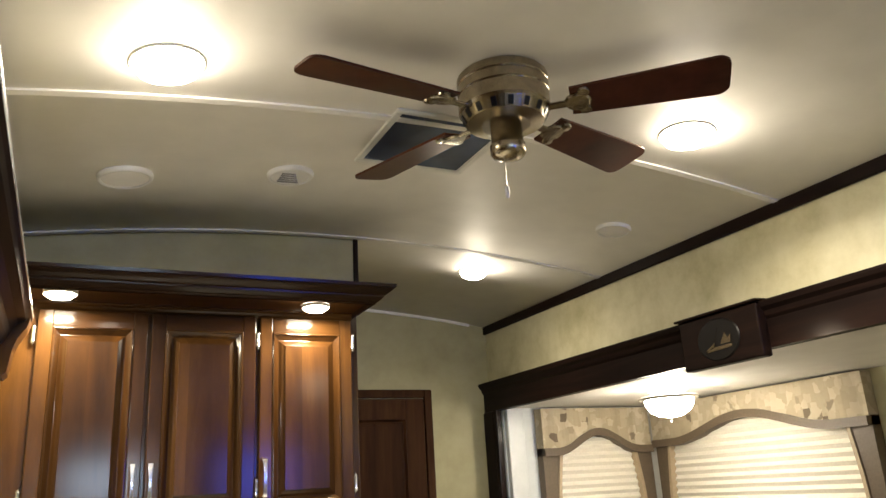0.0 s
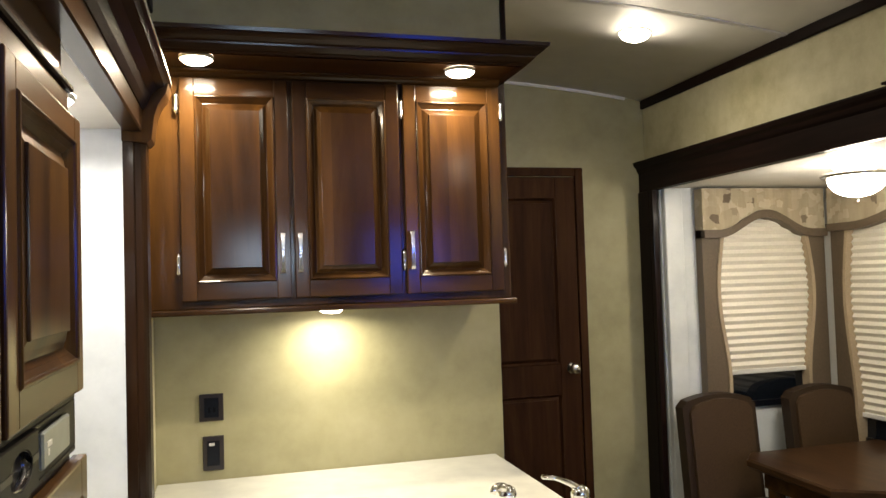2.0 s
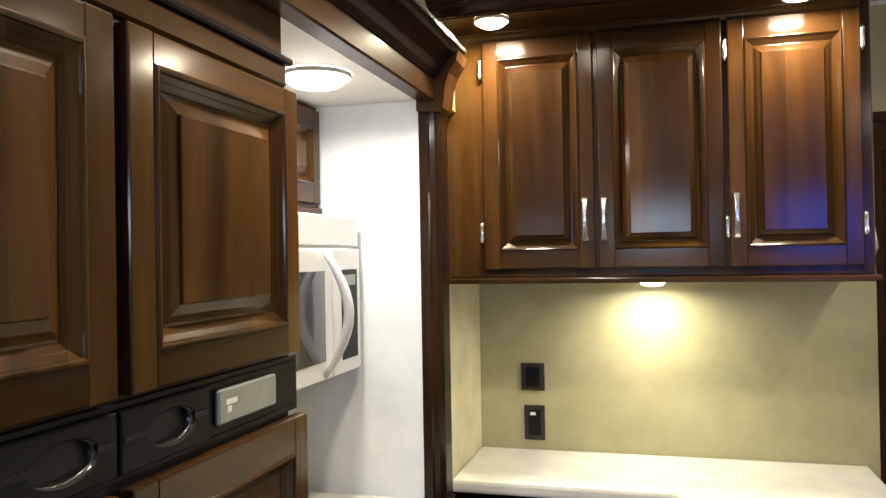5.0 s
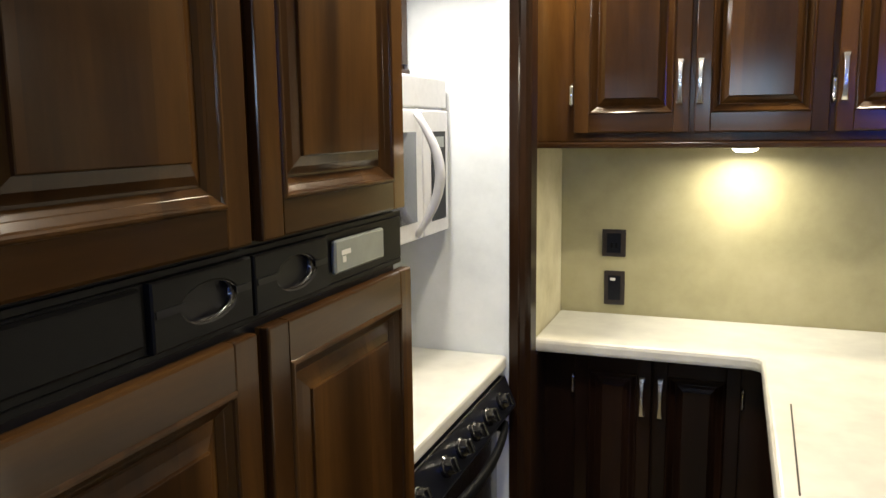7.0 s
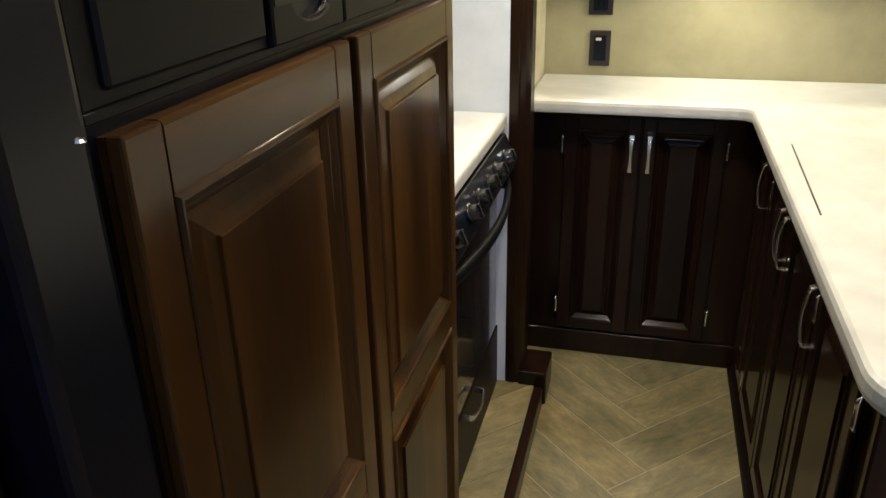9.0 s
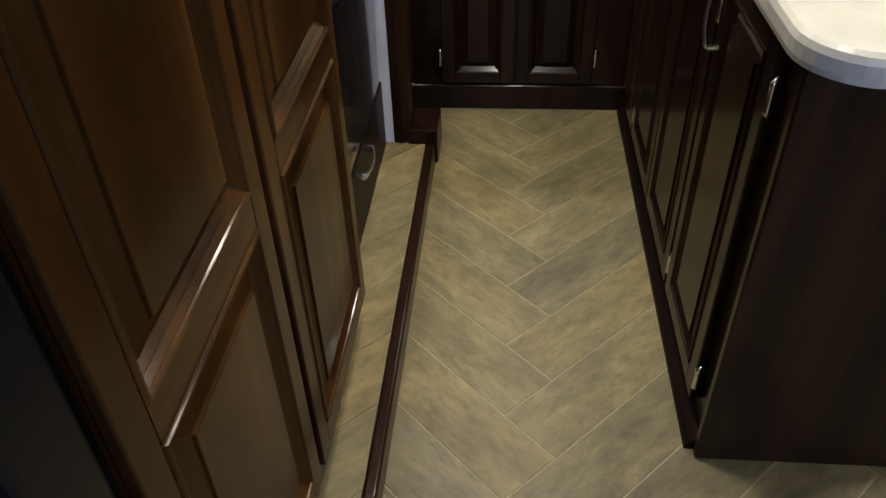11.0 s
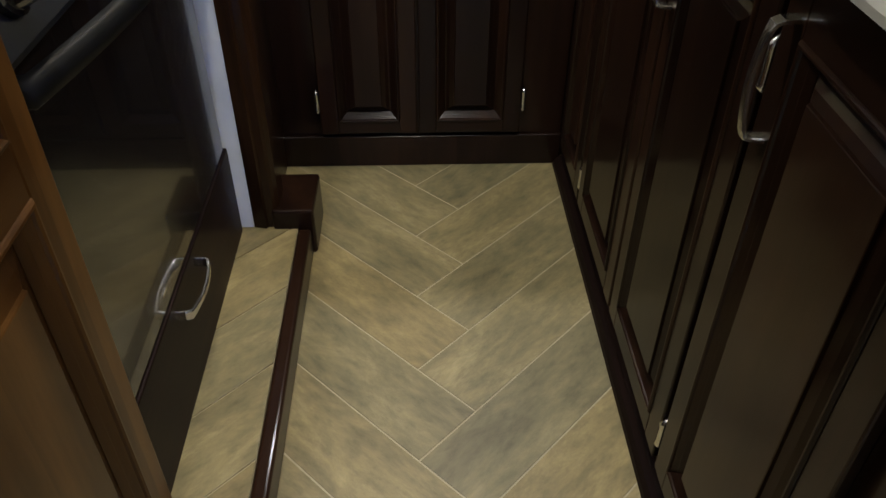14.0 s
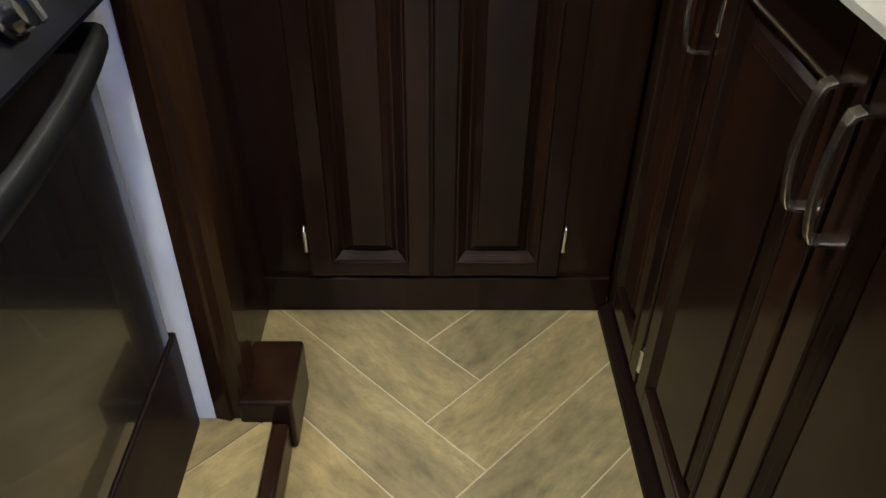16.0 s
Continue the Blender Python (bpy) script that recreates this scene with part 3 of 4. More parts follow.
def refrigerator():
    ob = thing("refrigerator", pose(0, 0, 0), "black refrigerator faced with four cherry raised-panel doors", "refrigerator")
    part("cabinet", box((-0.82, 0.79, 0.066), (FX, 1.672, 1.835), 0.006), black, ob, "black refrigerator case")
    part("frame_strip", box((FX - 0.05, 0.735, 0.066), (FX + 0.012, 0.815, 1.84), 0.01, 3), black, ob, "glossy black edge strip")
    for y0, w in ((0.829, 0.404), (1.256, 0.440)):
        panel_door(pose(FX, y0, 1.402, 0, 0, 90), min(w, 0.420), 0.425, [(0.046, 0.386)], "door", ob, stile=0.046, sticking=0.026, bevel=0.026)
        panel_door(pose(FX, y0, 0.15, 0, 0, 90), w, 1.148, [(0.058, 0.558), (0.610, 1.092)], "door", ob, stile=0.046, sticking=0.026, bevel=0.026)
    band = part("control_band", box((FX - 0.06, 0.818, 1.306), (FX - 0.036, 1.69, 1.396), 0.002), charcoal, ob, "black control band between the doors")
    for a, b in (((0.818, 1.306), (1.69, 1.3145)), ((0.818, 1.3875), (1.69, 1.396)), ((0.818, 1.315), (1.0715, 1.387)), ((1.2405, 1.315), (1.2455, 1.387)), ((1.4225, 1.315), (1.69, 1.387))):
        part("fascia", box((FX - 0.0355, *a), (FX + 0.004, *b), 0.0012), charcoal, band)
    part("grille_panel", box((FX, 0.84, 1.325), (FX + 0.010, 1.062, 1.384), 0.003), charcoal, band)
    for y0, y1 in ((1.072, 1.240), (1.246, 1.422)):
        w, hgt, n = y1 - y0, 0.072, 32
        cx, cz, rx, rz = w * 0.54, 0.036, 0.05, 0.0235
        bm, prev = bmesh.new(), None
        for kind, p, q, d in (("rect", w / 2, hgt / 2, 0.034), ("rect", w / 2, hgt / 2, -0.006), ("rect", w / 2 - 0.002, hgt / 2 - 0.002, -0.008), ("oval", rx, rz, -0.008), ("oval", rx - 0.002, rz - 0.002, -0.0065)):
            ring = []
            for k in range(n):
                c, s = math.cos(2 * math.pi * k / n), math.sin(2 * math.pi * k / n)
                if kind == "rect":
                    g = max(abs(c), abs(s))
                    ring.append(bm.verts.new((w / 2 + p * c / g, d, hgt / 2 + q * s / g)))
                else:
                    ring.append(bm.verts.new((cx + p * c, d, cz + q * s)))
            if prev:
                for k in range(n):
                    bm.faces.new((prev[k], prev[(k + 1) % n], ring[(k + 1) % n], ring[k]))
            prev = ring
        latch = part("latch_plate", bm, charcoal, ob, "black latch plate with a finger scoop")
        latch.matrix_basis = pose(FX + 0.004, y0, 1.315, 0, 0, 90)
        sc, prev = bmesh.new(), None
        for f in (1.0, 0.97, 0.9, 0.75, 0.55, 0.3):
            d = -0.0065 + 0.034 * math.sqrt(max(0.0, 1 - f * f))
            up = 0.006 * (1 - f)
            ring = [sc.verts.new((cx + (rx - 0.002) * f * math.cos(2 * math.pi * k / n), d, cz + up + (rz - 0.002) * f * math.sin(2 * math.pi * k / n))) for k in range(n)]
            if prev:
                for k in range(n):
                    sc.faces.new((prev[k], prev[(k + 1) % n], ring[(k + 1) % n], ring[k]))
            prev = ring
        sc.faces.new(prev)
        lip = [sc.verts.new((cx + rx * 0.99 * math.cos(2 * math.pi * k / n), 0.0325, cz + rz * 0.99 * math.sin(2 * math.pi * k / n))) for k in range(n)]
        sc.verts.ensure_lookup_table()
        for k in range(n):
            sc.faces.new((sc.verts[k], sc.verts[(k + 1) % n], lip[(k + 1) % n], lip[k]))
        sc.faces.new(lip)
        part("finger_scoop", sc, black_gloss, latch, "glossy black finger scoop", True)
        for xa, xb in ((0.004, cx - rx + 0.006), (cx + rx - 0.006, w - 0.004)):
            part("latch_bar", box((xa, -0.0092, cz - 0.001), (xb, -0.0082, cz + 0.007)), black, latch)
    disp = part("display", box((FX + 0.004, 1.442, 1.328), (FX + 0.013, 1.604, 1.377), 0.003), grey_lcd, band, "grey display panel")
    tick = bmesh.new()
    add_box(tick, (FX + 0.013, 1.459, 1.354), (FX + 0.0138, 1.487, 1.361))
    add_box(tick, (FX + 0.013, 1.462, 1.343), (FX + 0.0138, 1.472, 1.352))
    # unreadable marks as plain bars
    part("marking", tick, white_plastic, ob)
    for z in (1.303, 1.399):
        part("bolt", lathe([(0, 0.003), (0.004, 0.002), (0.005, 0)], 10, at=(FX + 0.012, 0.80, z)), nickel, ob)
    part("top_rail", box((FX - 0.03, 0.79, 1.836), (FX + 0.004, 1.672, 1.873), 0.004), wood_y, ob)
    part("top_trim", box((FX - 0.03, 0.79, 1.874), (FX + 0.010, 1.685, 1.886), 0.003), dark_y, ob)
    return ob


refrigerator()
struct("panel_above_refrigerator", box((-0.8, 0.735, 1.8865), (FX - 0.006, 1.672, 1.967)), wood_y, "stained wooden filler panel above the refrigerator")


def pantry():
    ob = thing("pantry_cabinet", pose(0, 0, 0), "tall reddish cherry pantry cabinet beside the refrigerator", "cabinet")
    part("body", box((-0.82, -0.4, 0.06), (-0.20, 0.732, 1.96), 0.003), wood_v, ob)
    for y0 in (-0.38, 0.17):
        panel_door(pose(-0.20, y0, 0.12, 0, 0, 90), 0.54, 1.78, [(0.08, 0.85), (0.95, 1.70)], "door", ob, handle=(0.5 if y0 < 0 else 0.04, 0.85, 1.0))


pantry()

# ---------------------------------------------------------------- range, microwave
RX = -0.202


def kitchen_range():
    ob = thing("range", pose(0, 0, 0), "black oven range with a row of knobs and bowed handle", "oven")
    y0, y1 = 1.69, 2.44
    part("case", box((-0.82, y0, 0.275), (RX - 0.02, y1, 0.86), 0.003), black, ob)
    door = part("oven_door", box((RX - 0.02, y0 + 0.004, 0.272), (RX, y1 - 0.006, 0.775), 0.006, 2), black_gloss, ob, "black glass oven door")
    n = 15
    pts = [(RX + 0.03 + 0.045 * math.sin(math.pi * (0.08 + 0.84 * k / (n - 1))), y0 + 0.06 + (y1 - y0 - 0.125) * k / (n - 1), 0.75) for k in range(n)]
    pts = [(RX, pts[0][1], 0.75)] + pts + [(RX, pts[-1][1], 0.75)]
    part("handle", tube(pts, 0.017, 8, (0.55, 1.0)), charcoal, door, "wide bowed black handle", True)
    panel = extrude([(RX - 0.03, 0.785), (RX + 0.050, 0.785), (RX + 0.052, 0.792), (RX + 0.021, 0.868), (RX - 0.03, 0.868)], "y", y0 + 0.003, y1 - 0.005)
    cp = part("control_panel", panel, black, ob, "sloped black control panel")
    part("trim_line", extrude([(RX + 0.0175, 0.8685), (RX + 0.0215, 0.8685), (RX + 0.0215, 0.872), (RX + 0.0175, 0.872)], "y", y0 + 0.01, y1 - 0.01), nickel, cp)
    for k, y in enumerate((1.77, 1.92, 2.02, 2.12, 2.22, 2.335)):
        bm = lathe([(0.023, 0), (0.023, 0.008), (0.019, 0.010), (0.017, 0.026), (0.0, 0.028)], 20)
        add_box(bm, (-0.0165, -0.005, 0.02), (0.0165, 0.005, 0.034), 0.002)
        kn = part("knob", bm, black_gloss, ob, "glossy black control knob", False)
        kn.matrix_basis = pose(RX + 0.036, y, 0.831, 0, 68, 0)
    part("badge_plate", box((RX + 0.0005, 1.98, 0.30), (RX + 0.0015, 2.0, 0.305)), nickel, door)


kitchen_range()


def drawer_below_range():
    ob = thing("storage_unit", pose(0, 0, 0), "low dark wooden drawer unit below the oven", "drawer unit")
    part("front", box((-0.6, 1.69, 0.062), (RX + 0.002, 2.452, 0.268), 0.004, 2), dark_y, ob)
    n = 11
    line = [(RX, 2.0, 0.245), (RX + 0.018, 2.001, 0.245), (RX + 0.026, 2.0035, 0.245)]
    line += [(RX + 0.026 + 0.009 * math.sin(math.pi * k / n), 2.0 + 0.13 * k / n, 0.245) for k in range(1, n)]
    line += [(RX + 0.026, 2.1265, 0.245), (RX + 0.018, 2.129, 0.245), (RX, 2.13, 0.245)]
    widths = [0.017, 0.017, 0.016] + [0.0145 - 0.005 * math.sin(math.pi * k / n) for k in range(1, n)] + [0.016, 0.017, 0.017]
    part("handle", strap(line, widths, 0.0055, (0, 0, 1), (1, 0, 0)), nickel, ob, "brushed nickel flat bow handle")


drawer_below_range()
cnt_w = box((-0.848, 1.676, 0.88), (-0.18, 2.457, 0.922), 0.012, 3)
tagged(mesh_ob("slide_worktop", cnt_w, counter, None, "cream solid-surface worktop over the range"), category="worktop")


def microwave():
    ob = thing("microwave", pose(0, 0, 0), "silver over-the-range microwave with a bowed handle", "microwave")
    x, y0, y1, z0, z1 = -0.35, 1.68, 2.425, 1.262, 1.66
    part("case", box((-0.84, y0, z0), (x, y1, z1), 0.004), silver, ob)
    part("vent_strip", box((x, y0, 1.584), (x + 0.012, y1, z1 - 0.002), 0.004, 2), silver, ob)
    d = part("door", box((x, y0, z0 + 0.004), (x + 0.016, 2.245, 1.578), 0.005, 2), silver, ob)
    part("window", box((x + 0.0165, y0 + 0.05, 1.31), (x + 0.0185, 2.20, 1.525), 0.001), black_gloss, d, "dark door window")
    c = part("control_panel", box((x, 2.249, z0 + 0.004), (x + 0.016, y1, 1.578), 0.005, 2), silver, ob)
    part("keypad", box((x + 0.0165, 2.30, 1.30), (x + 0.018, 2.40, 1.525), 0.001), charcoal, c, "dark grey keypad")
    part("screen", box((x + 0.0182, 2.315, 1.485), (x + 0.019, 2.385, 1.512)), grey_lcd, c)
    n = 13
    pts = [(x + 0.018 + 0.062 * math.sin(math.pi * k / (n - 1)), 2.195, 1.275 + 0.30 * k / (n - 1)) for k in range(n)]
    part("handle", tube(pts, [0.006 + 0.0045 * math.sin(math.pi * k / (n - 1)) for k in range(n)], 10, (0.6, 1.25), (1, 0, 0)), silver, d, "silver bowed handle", True)


microwave()


def cabinet_above_microwave():
    ob = thing("wall_cabinet", pose(0, 0, 0), "cherry wall cabinet over the microwave", "cabinet")
    part("body", box((-0.84, 1.68, 1.665), (-0.468, 2.456, 1.965)), wood_v, ob)
    part("light_rail", box((-0.47, 1.68, 1.662), (-0.452, 2.456, 1.69), 0.003), wood_y, ob)
    panel_door(pose(-0.468, 1.70, 1.70, 0, 0, 90), 0.36, 0.25, [(0.05, 0.2)], "door", ob)
    panel_door(pose(-0.468, 2.075, 1.70, 0, 0, 90), 0.36, 0.25, [(0.05, 0.2)], "door", ob)


cabinet_above_microwave()

# ---------------------------------------------------------------- back kitchen wall
def upper_cabinet():
    ob = thing("upper_cabinet", pose(0, 0, 0), "cherry three-door upper cabinet with lit crown shelf", "cabinet")
    part("body", box((-0.165, 2.70, 1.49), (0.955, 3.098, 2.232), 0.002), wood_v, ob)
    part("bottom_trim", box((-0.166, 2.672, 1.473), (0.965, 3.098, 1.4895), 0.004, 2), wood_x, ob)
    for x0, x1, hx, hz in ((-0.051, 0.259, 0.285, -0.008), (0.271, 0.596, 0.014, 0.333), (0.61, 0.927, 0.015, 0.322)):
        panel_door(pose(x0, 2.70, 1.514), x1 - x0, 0.653, [(0.052, 0.60)], "door", ob, handle=(hx, 0.075, 0.193), hinges=((hz, 0.105), (hz, 0.575)))
    # crown: outline offsets and heights, swept round the front and the open end with a mitre
    part("shelf_board", box((-0.139, 2.475, 2.192), (0.93, 2.699, 2.206)), wood_x, ob, "underside board that holds the lights")
    part("frieze", extrude([(2.699, 2.191), (2.672, 2.191), (2.672, 2.186), (2.682, 2.18), (2.688, 2.172), (2.692, 2.168), (2.699, 2.168)], "x", -0.139, 0.93), wood_x, ob)
    steps = [(0.0, 2.179), (0.004, 2.177), (0.007, 2.182), (0.014, 2.184), (0.022, 2.190), (0.028, 2.195), (0.029, 2.200), (0.038, 2.203), (0.050, 2.210), (0.057, 2.216), (0.059, 2.220), (0.066, 2.221), (0.068, 2.231), (0.0, 2.231)]
    crown, rows = bmesh.new(), []
    for o, z in steps:
        rows.append([crown.verts.new(p) for p in ((-0.139, 2.464 - o, z), (0.936 + 0.8 * o, 2.464 - o, z), (0.936 + 0.8 * o, 2.72, z), (0.931, 2.72, z), (0.931, 2.476, z), (-0.139, 2.476, z))])
    for p, q in zip(rows, rows[1:]):
        for k in range(6):
            if (p[k].co - q[k].co).length + (p[k - 5].co - q[k - 5].co).length > 1e-6:
                crown.faces.new((p[k], p[k - 5], q[k - 5], q[k]))
    crown.faces.new(rows[0])
    crown.faces.new(rows[-1])
    part("crown_shelf", crown, crown_x, ob, "deep flared crown moulding with lights in its underside")
    part("shelf_top", box((-0.139, 2.47, 2.226), (0.94, 2.699, 2.2305)), wood_x, ob)
    part("side_handle", tube([(0.956, 2.80, 1.50), (0.975, 2.80, 1.512), (0.982, 2.80, 1.56), (0.975, 2.80, 1.605), (0.956, 2.80, 1.617)], 0.006, 10), nickel, ob, "nickel pull on the cabinet side", True)
    return ob


upper_cabinet()
struct("soffit", box((XL + 0.013, 2.722, 2.2325), (0.955, 3.098, 2.49)), olive, "olive panel between cabinet and ceiling")
struct("soffit_trim", box((0.9555, 2.712, 2.2325), (0.972, 2.74, 2.486), 0.002), dark_v, "dark corner trim of the soffit")


def base_cabinet():
    ob = thing("base_cabinet", pose(0, 0, 0), "dark cherry base cabinet with two raised-panel doors", "cabinet")
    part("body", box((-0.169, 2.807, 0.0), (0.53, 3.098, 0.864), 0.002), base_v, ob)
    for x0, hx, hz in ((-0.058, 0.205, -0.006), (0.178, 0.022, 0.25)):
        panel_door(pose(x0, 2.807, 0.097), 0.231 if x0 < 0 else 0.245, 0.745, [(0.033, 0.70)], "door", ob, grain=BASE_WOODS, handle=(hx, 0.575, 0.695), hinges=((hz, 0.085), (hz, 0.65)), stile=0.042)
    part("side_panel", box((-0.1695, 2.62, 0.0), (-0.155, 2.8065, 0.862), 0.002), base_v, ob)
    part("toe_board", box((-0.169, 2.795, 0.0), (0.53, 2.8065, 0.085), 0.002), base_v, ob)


base_cabinet()


def island():
    ob = thing("island_cabinet", pose(0, 0, 0), "dark cherry peninsula base cabinet with four raised-panel doors", "cabinet")
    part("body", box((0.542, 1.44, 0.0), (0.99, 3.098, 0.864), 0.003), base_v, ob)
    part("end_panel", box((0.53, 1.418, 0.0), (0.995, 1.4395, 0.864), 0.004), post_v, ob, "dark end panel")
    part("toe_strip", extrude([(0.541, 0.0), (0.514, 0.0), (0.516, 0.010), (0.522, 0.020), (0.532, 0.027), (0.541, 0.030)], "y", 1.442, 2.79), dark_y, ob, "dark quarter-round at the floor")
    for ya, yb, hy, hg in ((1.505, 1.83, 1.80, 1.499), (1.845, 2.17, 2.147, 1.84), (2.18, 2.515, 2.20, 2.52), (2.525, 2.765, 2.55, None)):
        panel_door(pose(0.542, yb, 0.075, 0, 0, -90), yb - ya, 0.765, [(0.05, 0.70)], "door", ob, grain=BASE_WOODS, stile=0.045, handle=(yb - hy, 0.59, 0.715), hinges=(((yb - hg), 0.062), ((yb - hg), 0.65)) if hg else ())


island()


def worktop():
    """L-shaped solid-surface top with rounded corners."""
    x0, xi, x1, yn, yi, yb = -0.168, 0.468, 1.02, 1.245, 2.70, 3.098
    pts = []

    def arc(cx, cy, r, a0, a1, n=8):
        for k in range(n + 1):
            a = radians(a0 + (a1 - a0) * k / n)
            pts.append((cx + r * math.cos(a), cy + r * math.sin(a)))

    arc(xi + 0.09, yn + 0.09, 0.09, 180, 270)
    arc(x1 - 0.09, yn + 0.09, 0.09, 270, 360)
    pts.extend([(x1, yb), (x0, yb), (x0, yi)])
    arc(xi - 0.035, yi - 0.035, 0.035, 90, 0, 5)
    steps = [(0.010, 0.864), (0.002, 0.868), (0.0, 0.876), (0.0, 0.892), (0.003, 0.900), (0.009, 0.9045), (0.014, 0.905)]
    bm, prev = bmesh.new(), None
    n = len(pts)
    for inset, z in steps:
        ring = []
        for i, p in enumerate(pts):
            a, b = Vector(pts[i - 1]), Vector(pts[(i + 1) % n])
            d = (b - a).normalized()
            q = Vector(p) + Vector((-d.y, d.x)) * inset
            ring.append(bm.verts.new((q.x, q.y, z)))
        if prev:
            for i in range(n):
                bm.faces.new((prev[i], prev[(i + 1) % n], ring[(i + 1) % n], ring[i]))
        else:
            bm.faces.new(ring)
        prev = ring
    bm.faces.new(prev)
    ob = tagged(mesh_ob("worktop", bm, counter, None, "cream solid-surface L-shaped kitchen worktop"), category="worktop")
    part("sink_cover_joint", extrude([(0.518, 2.335), (0.5215, 2.335), (0.5075, 1.86), (0.504, 1.86)], "z", 0.9035, 0.9056), brown_plastic, ob, "thin dark joint of the sink cover")
    return ob


worktop()


def faucet(name, m, label, lever):
    ob = thing(name, m, label, "faucet")
    part("base", lathe([(0.0, 0.0), (0.026, 0.0), (0.026, 0.006), (0.019, 0.012), (0.018, 0.05), (0.024, 0.06), (0.026, 0.075), (0.022, 0.088), (0.010, 0.096), (0.0, 0.097)], 24), chrome, ob, "", True)
    if lever:
        part("lever", tube([(0, 0, 0.085), (-0.03, 0, 0.105), (-0.07, 0, 0.122), (-0.105, 0, 0.128)], [0.014, 0.011, 0.008, 0.009], 12, (1.1, 0.7)), chrome, ob, "chrome lever", True)
    else:
        part("spout", tube([(0, 0, 0.08), (-0.015, -0.01, 0.095), (-0.03, -0.018, 0.10), (-0.045, -0.025, 0.096), (-0.05, -0.028, 0.086)], [0.014, 0.013, 0.011, 0.010, 0.009], 12), chrome, ob, "", True)


faucet("faucet", pose(0.965, 2.25, 0.905), "chrome single-lever kitchen faucet on the worktop", True)
faucet("sink_spray", pose(0.785, 2.32, 0.905, 0, 0, 0), "small chrome sink tap on the worktop", False)


def outlet(m, label, kind):
    ob = thing("wall_outlet", m, label, "outlet")
    w, h = (0.079, 0.092) if kind == "square" else (0.069, 0.116)
    part("plate", box((0, -0.006, 0), (w, 0, h), 0.003, 2), brown_plastic, ob)
    part("insert", box((w * 0.2, -0.0085, h * 0.14), (w * 0.8, -0.0062, h * 0.86), 0.0012), black, ob)
    if kind == "square":
        for k in (0.36, 0.56):
            part("socket", box((w * k, -0.0105, h * 0.32), (w * k + 0.008, -0.0086, h * 0.52), 0.001), charcoal, ob)
    else:
        part("indicator", box((w * 0.3, -0.0095, h * 0.72), (w * 0.56, -0.0086, h * 0.8), 0.0005), white_plastic, ob, "pale indicator window")


outlet(pose(-0.03, 3.0995, 1.1), "dark brown double socket on the olive wall", "square")
outlet(pose(-0.021, 3.0995, 0.935), "dark brown tall switch plate on the olive wall", "tall")

# ---------------------------------------------------------------- passage door in the far wall
def passage_door():
    x1, top = 1.705, 2.064
    d = tagged(new("door_1", None), "dark wooden passage door with a round nickel knob", "door", "", "structure")
    for a, b in (((1.085, YB - 0.022, 0), (1.125, YB - 0.001, top)), ((x1 - 0.04, YB - 0.022, 0), (x1, YB - 0.001, top)), ((1.1255, YB - 0.022, top - 0.04), (x1 - 0.0405, YB - 0.001, top))):
        part("casing", box(a, b, 0.004, 2), door_wood, d)
    ob = panel_door(pose(1.128, YB - 0.003, 0.02), x1 - 0.044 - 1.128, top - 0.064, [(0.12, 0.98), (1.12, 1.9)], "leaf", d, stile=0.10, grain=(door_wood, door_wood, door_wood), t=0.012, sticking=0.012, bevel=0.014)
    k = part("knob", lathe([(0, 0.055), (0.014, 0.054), (0.024, 0.046), (0.026, 0.036), (0.02, 0.026), (0.010, 0.02), (0.010, 0.008), (0.024, 0.006), (0.026, 0.0)], 24), nickel, d, "round satin nickel knob", True)
    k.matrix_basis = pose(1.615, YB - 0.017, 1.118, 90, 0, 0)


passage_door()

